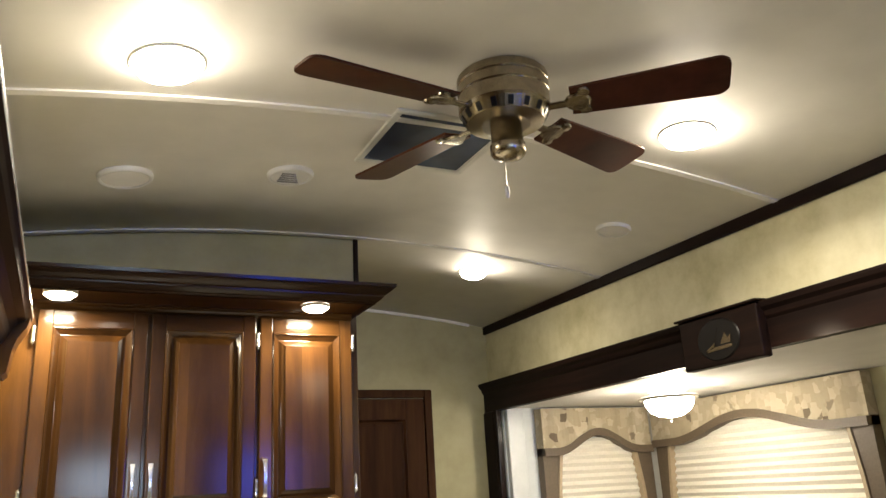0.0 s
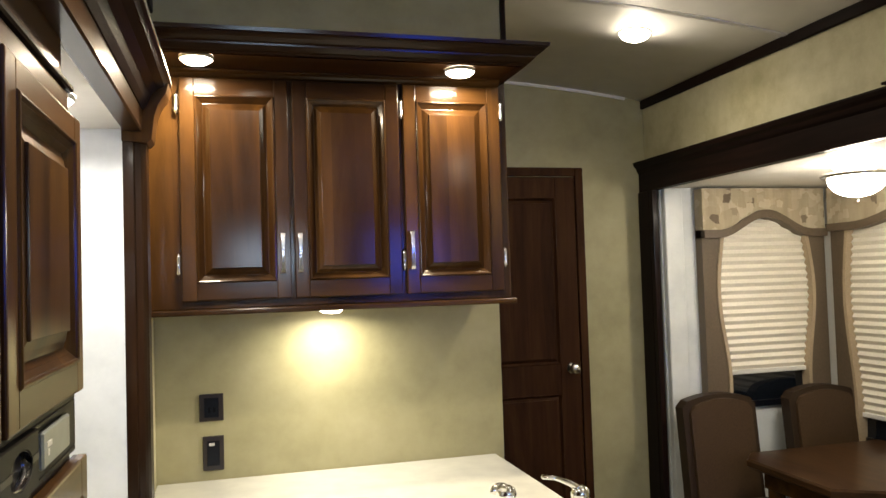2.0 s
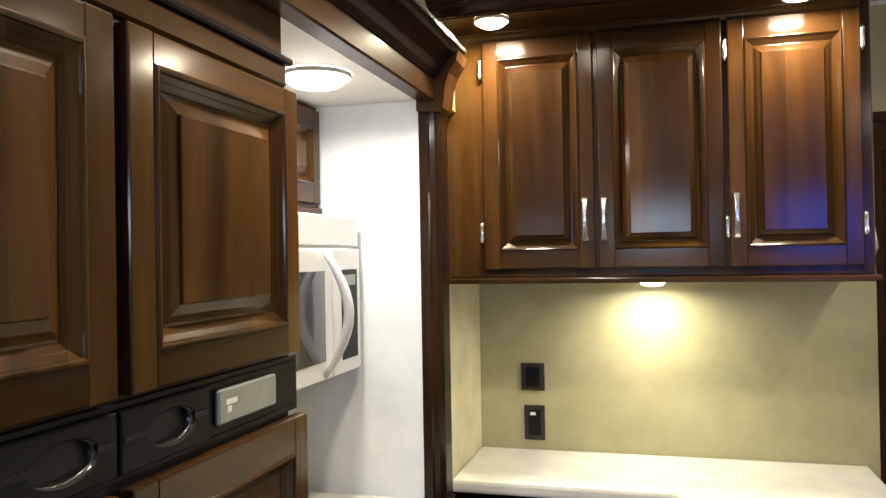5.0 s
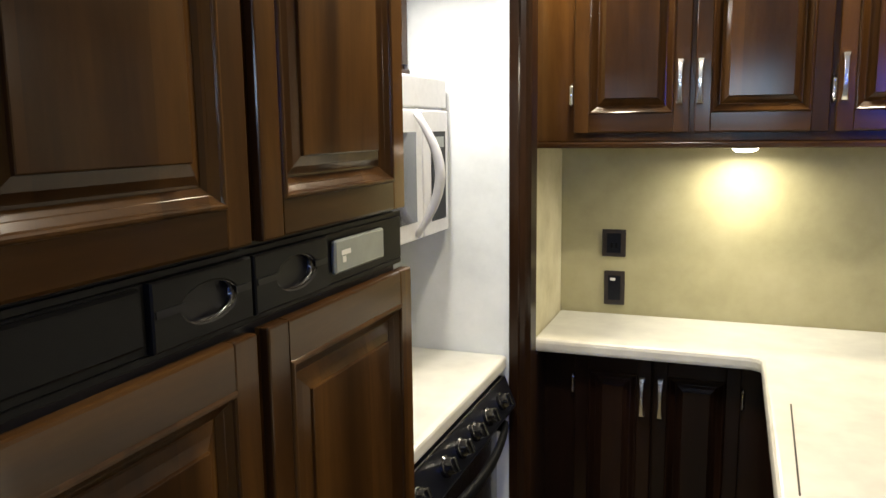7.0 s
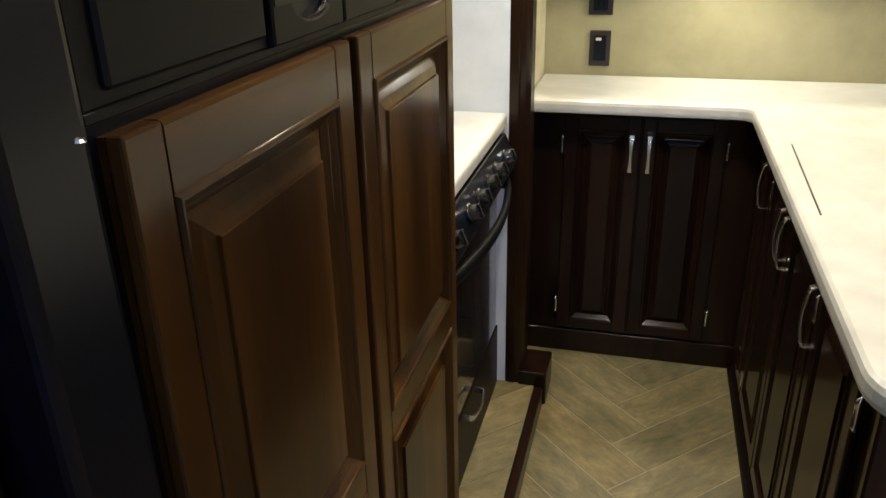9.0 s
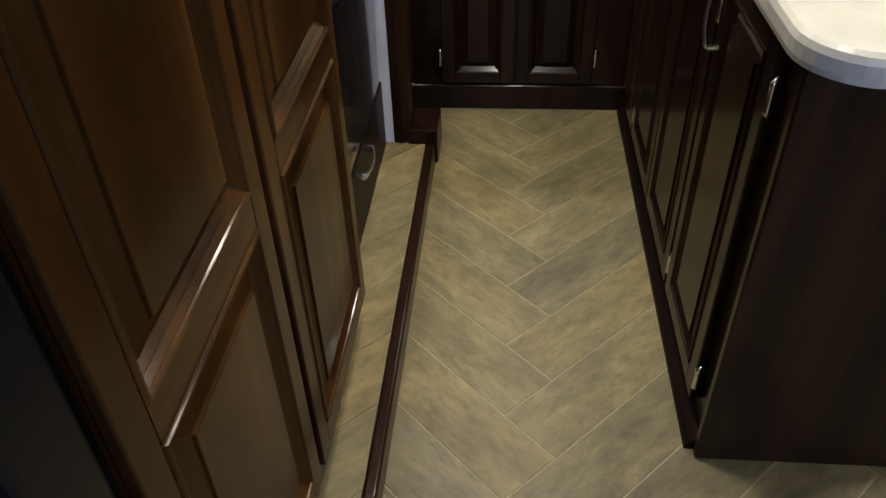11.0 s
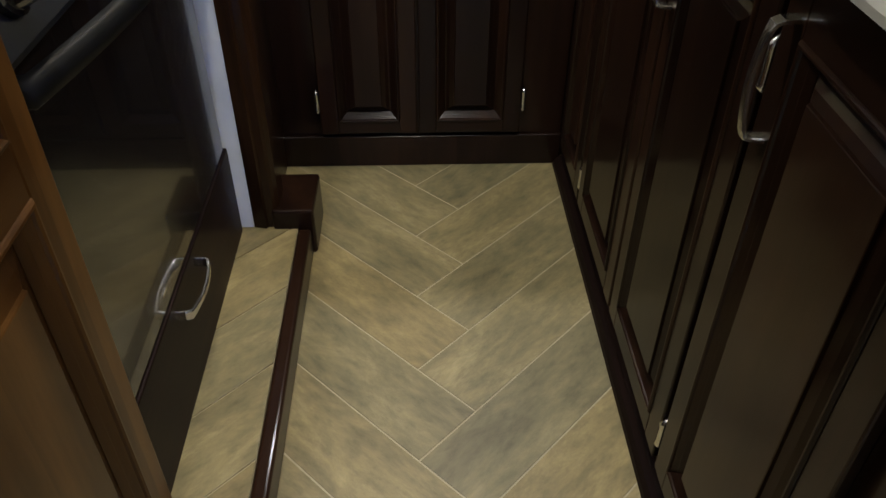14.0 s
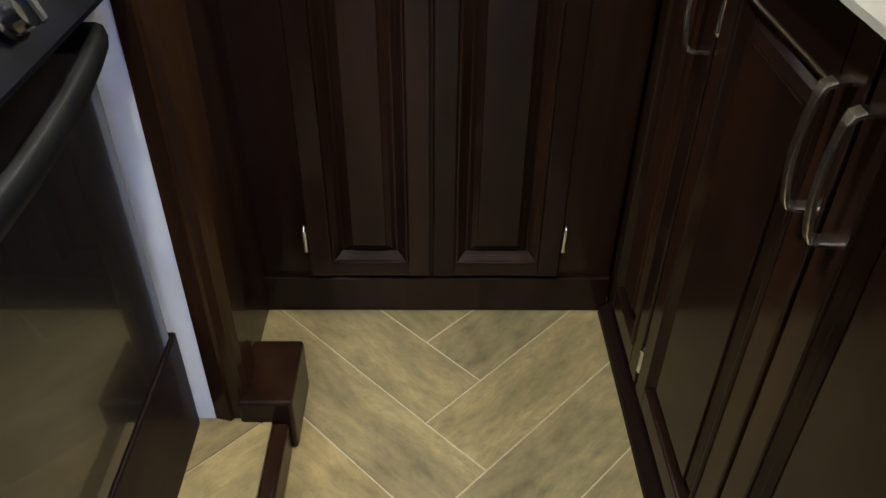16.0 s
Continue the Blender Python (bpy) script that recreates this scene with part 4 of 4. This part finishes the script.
# ---------------------------------------------------------------- dinette valance on the east wall
def slide_valance():
    ob = thing("slide_valance", pose(0, 0, 0), "dark espresso beam framing the dinette slide-out", "moulding")
    prof = [(2.049, 1.945), (2.012, 1.945), (2.012, 2.035), (2.004, 2.045), (2.0, 2.06), (1.988, 2.072), (1.984, 2.084), (1.984, 2.091), (2.049, 2.091)]
    part("beam", extrude(prof, "y", 0.3, 3.738), dark_y, ob)
    part("post", box((2.0, 3.63, 0.0), (2.049, 3.735, 1.944), 0.006, 2), dark_v, ob)
    part("inner_post", box((2.0, 3.60, 0.06), (2.03, 3.6295, 1.944), 0.004, 2), dark_v, ob)
    plate = part("centre_block", box((1.972, 1.845, 1.918), (2.0115, 2.195, 2.088), 0.006, 2), dark_y, ob, "dark raised block with an oval emblem")
    part("block_cap", box((1.962, 1.835, 2.0915), (2.03, 2.21, 2.1), 0.003), dark_y, ob)
    el = lathe([(0.0, 0.004), (0.085, 0.004), (0.088, 0.002), (0.09, 0.0)], 36)
    e = part("emblem", el, badge_black, plate, "black oval emblem")
    e.matrix_basis = Matrix.Translation((1.9715, 2.02, 2.003)) @ Matrix.Rotation(radians(-90), 4, "Y") @ Matrix.Diagonal((0.78, 1.05, 1, 1))
    bm = bmesh.new()
    for pts in (((-0.06, -0.03), (-0.02, -0.025), (0.005, 0.04), (-0.012, -0.005)), ((-0.055, -0.035), (0.06, -0.03), (0.06, -0.02), (-0.03, -0.022)), ((0.01, -0.015), (0.035, 0.02), (0.045, 0.0), (0.06, 0.012), (0.055, -0.015))):
        f0 = [bm.verts.new((1.967, 2.02 - a, 2.0 + b)) for a, b in pts]
        f1 = [bm.verts.new((1.9655, 2.02 - a, 2.0 + b)) for a, b in pts]
        bm.faces.new(f1)
        for k in range(len(pts)):
            bm.faces.new((f0[k], f0[(k + 1) % len(pts)], f1[(k + 1) % len(pts)], f1[k]))
    part("emblem_relief", bm, antique, plate, "pale brushed relief shapes")


slide_valance()


def bump_profile(s):
    """Height of the lambrequin's arch over the run 0..1: low shoulders, raised middle."""
    return 0.5 - 0.5 * math.cos(2 * math.pi * min(1, max(0, (s - 0.12) / 0.76)))


def window_set(name, m, w, z_low, z_blind, z_arch, z_top, label):
    """Window with pleated blind, curved lambrequin and fabric valance; its face towards -y, from x 0 to w."""
    ob = tagged(new(name), label, "window", "", "structure")
    ob.matrix_basis = m
    part("pane", box((0.1, -0.012, z_low), (w - 0.1, -0.004, z_arch)), night, ob, "dark night glass")
    bt = part("window_frame", box((0.1, -0.02, z_low - 0.03), (w - 0.1, -0.0125, z_low), 0.003), black, ob)
    leg = 0.105
    # the lambrequin's legs swell and narrow on their way down
    n = 28

    def inner(s):
        return leg + 0.022 * math.sin(s * math.pi * 2.1 + 0.3)

    for side in (0, 1):
        for nm, material, a, b, y0, y1 in (("lambrequin_leg", taupe, 0.0, -0.014, -0.055, -0.002), ("welt", tan_edge, -0.014, 0.004, -0.062, -0.004)):
            bm = bmesh.new()
            rows = []
            for k in range(n + 1):
                s = k / n
                z = z_low - 0.08 + (z_arch - 0.03 - z_low + 0.08) * s
                xa, xb = (0.0 if nm != "welt" else inner(s) + a), inner(s) + b
                if side:
                    xa, xb = w - xa, w - xb
                rows.append([bm.verts.new(p) for p in ((xa, y1, z), (xa, y0, z), (xb, y0, z), (xb, y1, z))])
            for p, q in zip(rows, rows[1:]):
                for i in range(4):
                    bm.faces.new((p[i], p[(i + 1) % 4], q[(i + 1) % 4], q[i]))
            bm.faces.new(rows[0])
            bm.faces.new(rows[-1])
            part(nm, bm, material, ob)
    # arch: fabric above, taupe roll below it
    for nm, material, lo, hi, y0, y1 in (("valance", fabric, 0.022, None, -0.07, -0.003), ("arch_roll", taupe, -0.016, 0.0215, -0.082, -0.003)):
        bm, rows = bmesh.new(), []
        for k in range(41):
            s = k / 40
            base = z_arch - 0.055 + 0.095 * bump_profile(s)
            zb, zt = base + lo, (z_top if hi is None else base + hi)
            ripple = 0.006 * math.sin(s * 46) if hi is None else 0
            rows.append([bm.verts.new(p) for p in ((w * s, y1, zb), (w * s, y0 + ripple, zb), (w * s, y0 + ripple, zt), (w * s, y1, zt))])
        for p, q in zip(rows, rows[1:]):
            for i in range(4):
                bm.faces.new((p[i], p[(i + 1) % 4], q[(i + 1) % 4], q[i]))
        bm.faces.new(rows[0])
        bm.faces.new(rows[-1])
        part(nm, bm, material, ob)
    # pleats
    pitch = 0.036
    bm, prev = bmesh.new(), None
    count = int((z_arch + 0.05 - z_blind) / pitch) * 2
    for k in range(count + 1):
        z = z_blind + k * pitch / 2
        y = -0.022 - (0.013 if k % 2 else 0.0)
        row = [bm.verts.new((0.085, y, z)), bm.verts.new((w - 0.085, y, z))]
        if prev:
            bm.faces.new((prev[0], prev[1], row[1], row[0]))
        prev = row
    blind = part("blind", bm, cellular, ob, "cream pleated night blind")
    part("blind_rail", box((0.085, -0.04, z_blind - 0.022), (w - 0.085, -0.014, z_blind), 0.004, 2), white_plastic, ob)
    return ob


window_set("window_1", pose(2.234, SY1, 0), 0.69, 0.92, 1.075, 1.78, SZ - 0.01, "arched window with cream pleated blind and patchwork valance")
window_set("window_2", pose(SX, 3.545, 0, 0, 0, -90), 1.30, 0.74, 0.86, 1.80, SZ - 0.01, "wide window with cream pleated blind and patchwork valance")
struct("corner_trim", box((2.955, 3.55, 0.06), (2.985, 3.605, 1.9), 0.004), white_plastic, "pale corner strip between the windows")
struct("jamb_trim", box((2.056, 3.585, 0.06), (2.15, 3.6195, 1.95), 0.004), white_wall, "white jamb panel")


def dome_light():
    ob = thing("ceiling_light", pose(2.40, 2.78, SZ), "lit frosted glass dome light with a nickel rim", "lamp")
    part("canopy", lathe([(0, 0), (0.085, 0), (0.085, -0.02), (0.06, -0.035), (0.0, -0.035)], 32), white_plastic, ob)
    part("rim", lathe([(0.10, -0.045), (0.125, -0.045), (0.13, -0.052), (0.125, -0.06), (0.10, -0.06)], 36), nickel, ob, "brushed nickel rim", True)
    part("glass_shade", lathe([(0.105, -0.06), (0.10, -0.085), (0.082, -0.11), (0.05, -0.128), (0.015, -0.135), (0, -0.135)], 36), shade_glow, ob, "glowing frosted glass bowl", True)
    part("finial", lathe([(0.0, -0.134), (0.008, -0.138), (0.006, -0.15), (0, -0.155)], 12), nickel, ob)


dome_light()


def dining_table():
    ob = thing("dining_table", pose(0, 0, 0), "medium brown wooden dining table with clipped corners", "table")
    pts = [(2.16, 3.20), (2.24, 3.29), (2.93, 3.29), (2.93, 2.52), (2.42, 2.52), (2.14, 2.70)]
    bm, prev = bmesh.new(), None
    c = Vector((2.5, 2.9))
    for inset, z in ((0.012, 0.722), (0.0, 0.73), (0.0, 0.752), (0.008, 0.76)):
        ring = []
        for p in pts:
            v = (c - Vector(p)).normalized() * inset
            ring.append(bm.verts.new((p[0] + v.x, p[1] + v.y, z)))
        if prev:
            for i in range(len(pts)):
                bm.faces.new((prev[i], prev[(i + 1) % len(pts)], ring[(i + 1) % len(pts)], ring[i]))
        else:
            bm.faces.new(ring)
        prev = ring
    bm.faces.new(prev)
    part("tabletop", bm, table_wood, ob)
    part("apron", box((2.24, 2.66, 0.63), (2.88, 3.2, 0.7215), 0.003), wood_x, ob)
    for x in (2.27, 2.85):
        for y in (2.69, 3.16):
            part("leg", lathe([(0, 0), (0.022, 0), (0.02, 0.1), (0.03, 0.3), (0.034, 0.57), (0, 0.57)], 16, at=(x, y, 0.06)), wood_v, ob)


dining_table()


def dining_chair(m, label):
    ob = thing("dining_chair", m, label, "chair", "chairs round the dining table")
    w, d = 0.375, 0.42
    part("seat", box((-w / 2, -d, 0.40), (w / 2, -0.02, 0.48), 0.025, 3), leather, ob)
    for nm, material, hw, y0, y1, top in (("backrest", leather_dark, w / 2, -0.015, 0.045, 0.938), ("back_cushion", leather, w / 2 - 0.03, -0.035, -0.014, 0.918)):
        bm, rows = bmesh.new(), []
        n = 14
        for k in range(n + 1):
            s = -1 + 2 * k / n
            x = hw * s
            zt = top - 0.035 * s * s - (0.02 if abs(s) > 0.99 else 0)
            zb = 0.42
            lean0, lean1 = 0.0, 0.05
            rows.append([bm.verts.new(p) for p in ((x, y0 + lean0, zb), (x, y0 + lean1, zt), (x, y1 + lean1, zt), (x, y1 + lean0, zb))])
        for p, q in zip(rows, rows[1:]):
            for i in range(4):
                bm.faces.new((p[i], p[(i + 1) % 4], q[(i + 1) % 4], q[i]))
        bm.faces.new(rows[0])
        bm.faces.new(rows[-1])
        sharp = [e for e in bm.edges if len(e.link_faces) == 2 and e.calc_face_angle(0) > 0.9]
        bmesh.ops.bevel(bm, geom=sharp, offset=0.008, segments=2, affect="EDGES", profile=0.5)
        part(nm, bm, material, ob)
    for x in (-w / 2 + 0.03, w / 2 - 0.03):
        for y in (-d + 0.03, -0.0):
            part("leg", box((x - 0.02, y - 0.02, 0.0), (x + 0.02, y + 0.02, 0.40), 0.003), dark_v, ob)
    return ob


ch = dining_chair(pose(2.20, 3.40, 0.06), "brown leather dining chair with a dark frame by the table")
ch.location.z = 0.06
copy_thing(ch, pose(2.775, 3.42, 0.06))
copy_thing(ch, pose(2.38, 2.28, 0.06, 0, 0, 180))

# ---------------------------------------------------------------- ceiling things
def round_fixture(name, x, y, r, label, category, style):
    z = ceil_z(x)
    tilt = math.degrees(math.atan(-2 * 0.082 * (x - 0.95) / 1.08**2))
    ob = thing(name, pose(x, y, z, 0, -tilt, 0), label, category)
    if style == "light":
        part("trim_ring", lathe([(r, 0.0), (r, -0.003), (r * 0.98, -0.005), (r * 0.96, -0.005)], 32), white_plastic, ob, "", True)
        part("lens", lathe([(r * 0.96, -0.005), (r * 0.82, -0.020), (r * 0.5, -0.030), (0, -0.033)], 32), bright, ob, "glowing lens", True)
    else:
        part("bezel", lathe([(r, 0.0), (r, -0.008), (r * 0.94, -0.014), (r * 0.86, -0.014), (r * 0.84, -0.010)], 36), white_plastic, ob, "", True)
        part("grille", lathe([(r * 0.84, -0.010), (r * 0.5, -0.013), (0, -0.014)], 36), white_plastic if style == "alarm" else seam_white, ob, "", True)
        if style == "alarm":
            bm = bmesh.new()
            for k in range(5):
                add_box(bm, (-r * 0.5, -r * 0.5 + k * r * 0.22, -0.0175), (r * (0.1 + 0.08 * k), -r * 0.46 + k * r * 0.22, -0.013))
            part("slot", bm, slot_grey, ob, "grey alarm slots")
    return ob


# the fixture at (1.75, -0.6) is unseen, added to light the rear
for x, y in ((0.177, 1.60), (1.50, 1.55), (1.56, 2.92), (1.75, -0.6)):
    round_fixture("ceiling_light", x, y, 0.06 if y > 2.5 else 0.075, "lit dome-lensed recessed ceiling light", "lamp", "light")
    far = y > 2.5
    lamp("ceiling_lamp", (x, y, ceil_z(x) - 0.04), 3.0 if far else 10.5, NEUTRAL, 0.09, 150)
    lamp("ceiling_lamp_side", (x, y, ceil_z(x) - 0.085), 0.9 if far else 1.3, NEUTRAL, 0.03, 360)
round_fixture("ceiling_speaker", 0.14, 2.22, 0.072, "round white ceiling speaker", "speaker", "speaker")
round_fixture("ceiling_speaker", 1.76, 2.22, 0.062, "round white ceiling speaker", "speaker", "speaker")
round_fixture("smoke_alarm", 0.575, 2.16, 0.066, "round white smoke alarm", "alarm", "alarm")


def roof_vent():
    ob = thing("roof_vent", pose(0.885, 1.86, ceil_z(0.885)), "white framed roof vent with a smoked lid", "vent")
    bm = bmesh.new()
    for a, b in (((-0.165, -0.165, -0.010), (0.165, -0.145, 0.0)), ((-0.165, 0.145, -0.010), (0.165, 0.165, 0.0)), ((-0.165, -0.1445, -0.010), (-0.145, 0.1445, 0.0)), ((0.145, -0.1445, -0.010), (0.165, 0.1445, 0.0))):
        add_box(bm, a, b, 0.003)
    part("frame", bm, white_plastic, ob)
    part("lid", box((-0.1448, -0.1448, -0.004), (0.1448, 0.1448, -0.001)), vent_blue, ob, "smoked blue vent lid")


roof_vent()


def ceiling_fan(x, y, zb, radius, turns):
    top = ceil_z(x)
    ob = thing("ceiling_fan", pose(x, y, top), "brass-nickel ceiling fan with dark walnut blades", "fan")
    part("motor_housing", lathe([(0, 0), (0.1, 0), (0.105, -0.006), (0.105, -0.022), (0.1025, -0.025), (0.105, -0.028), (0.105, -0.048), (0.1025, -0.051), (0.105, -0.054), (0.105, -0.086), (0.1, -0.092), (0.088, -0.116), (0.055, -0.122), (0, -0.122)], 48), antique, ob)
    for k in range(16):
        a = 2 * math.pi * k / 16
        s = part("slot", box((-0.006, -0.002, -0.010), (0.006, 0.002, 0.010)), black, ob)
        s.matrix_basis = Matrix.Rotation(a, 4, "Z") @ Matrix.Translation((0.0, 0.0935, -0.104)) @ Matrix.Rotation(radians(-28), 4, "X")
    part("switch_housing", lathe([(0, -0.12), (0.036, -0.122), (0.036, -0.165), (0.040, -0.17), (0.040, -0.19), (0.034, -0.198), (0.012, -0.205), (0, -0.206)], 32), antique, ob, "", True)
    part("pull_chain", tube([(-0.012, 0.0, -0.20), (-0.012, 0.0, -0.27)], 0.0016, 6), nickel, ob)
    part("chain_fob", lathe([(0, -0.268), (0.005, -0.272), (0.006, -0.285), (0.003, -0.298), (0, -0.30)], 10, at=(-0.012, 0.0, 0)), white_plastic, ob)
    dz = zb - top
    for turn in turns:
        a = radians(turn)
        rot = Matrix.Rotation(a, 4, "Z") @ Matrix.Translation((0, 0, dz)) @ Matrix.Rotation(radians(-12), 4, "X")
        bm = bmesh.new()
        outline = [(0.15, -0.046)] + [(radius - 0.028 + 0.028 * math.sin(radians(a)), -0.034 - 0.028 * math.cos(radians(a))) for a in range(0, 91, 15)] + [(radius - 0.028 + 0.028 * math.cos(radians(a)), 0.034 + 0.028 * math.sin(radians(a))) for a in range(0, 91, 15)] + [(0.15, 0.046)]
        lo, hi = [bm.verts.new((p, q, -0.003)) for p, q in outline], [bm.verts.new((p, q, 0.003)) for p, q in outline]
        bm.faces.new(lo)
        bm.faces.new(hi)
        for i in range(len(outline)):
            bm.faces.new((lo[i], lo[(i + 1) % len(outline)], hi[(i + 1) % len(outline)], hi[i]))
        bl = part("blade", bm, blade_wood, ob, "dark walnut fan blade")
        bl.matrix_basis = rot
        ib = bmesh.new()
        add_box(ib, (0.06, -0.011, -0.010), (0.15, 0.011, -0.002), 0.003)
        lathe([(0, -0.011), (0.026, -0.010), (0.030, -0.006), (0.03, -0.0035), (0, -0.0035)], 16, ib, (0.165, 0, 0))
        for q in (-0.03, 0.03):
            lathe([(0, -0.010), (0.013, -0.009), (0.015, -0.0035), (0, -0.0035)], 12, ib, (0.18, q, 0))
        ir = part("blade_iron", ib, antique, bl, "ornate antique metal blade bracket")


ceiling_fan(0.895, 1.49, 2.395, 0.49, (186, 320, 17, 109))

# ---------------------------------------------------------------- small lamps in the cabinets and slides
def puck(x, y, z, r, material, label, colour, watts, size=0.06, spread=170):
    ob = thing("puck_light", pose(x, y, z), label, "lamp")
    part("rim", lathe([(r * 1.06, 0), (r * 1.06, -0.005), (r, -0.010)], 28), white_plastic, ob, "", True)
    part("lens", lathe([(r, -0.010), (r * 0.7, -0.010 - r * 0.22), (0, -0.010 - r * 0.3)], 28), material, ob, "glowing lens", True)
    lamp("puck_lamp", (x, y, z - (0.014 if spread < 181 else 0.045) - r * 0.3), watts, colour, size, spread)


puck(0.005, 2.555, 2.1915, 0.044, bright, "lit puck light under the crown shelf", WARM, 7.0, 0.08, 178)
puck(0.77, 2.58, 2.1915, 0.044, bright, "lit puck light under the crown shelf", WARM, 7.0, 0.08, 178)
puck(0.405, 2.955, 1.473, 0.038, bright, "lit puck light under the upper cabinet", (1.0, 0.915, 0.775), 4.2)
puck(-0.30, 2.10, 1.966, 0.075, bright_cool, "lit round light in the slide-out ceiling", COOL, 6.0, 0.1)
lamp("dome_lamp", (2.40, 2.78, SZ - 0.20), 4, NEUTRAL, 0.05, 360)


def television():
    ob = thing("television", pose(1.72, YF + 0.01, 1.78, 0, 0, 180), "wall-mounted television showing a blue screen", "television")
    part("bezel", box((-0.32, -0.05, -0.27), (0.32, -0.005, 0.27), 0.008, 2), black, ob)
    part("screen", box((-0.30, -0.053, -0.25), (0.30, -0.0505, 0.25)), tv_blue, ob, "glowing blue screen")


television()
# added glowing panel, no known window: gives the doors their pale reflection
glow_panel = tagged(new("window_3"), "added pale glowing panel that stands for an unseen source", "window", "", "structure")
part("frame", box((0.05, YF + 0.001, 1.62), (0.75, YF + 0.02, 2.0), 0.004), black, glow_panel)
part("pane", box((0.08, YF + 0.0205, 1.65), (0.72, YF + 0.023, 1.97)), pale_glow, glow_panel, "pale bluish glowing pane")
herringbone(bpy.data.objects["floor"], (-0.155, XR, YF, YB), -0.0011, 0.0, 0.166, 2.503)
herringbone(bpy.data.objects["slide_floor_west"], (-0.24, -0.0842, -0.3, 2.459), 0.0636, 0.0665, -0.5, 2.45)
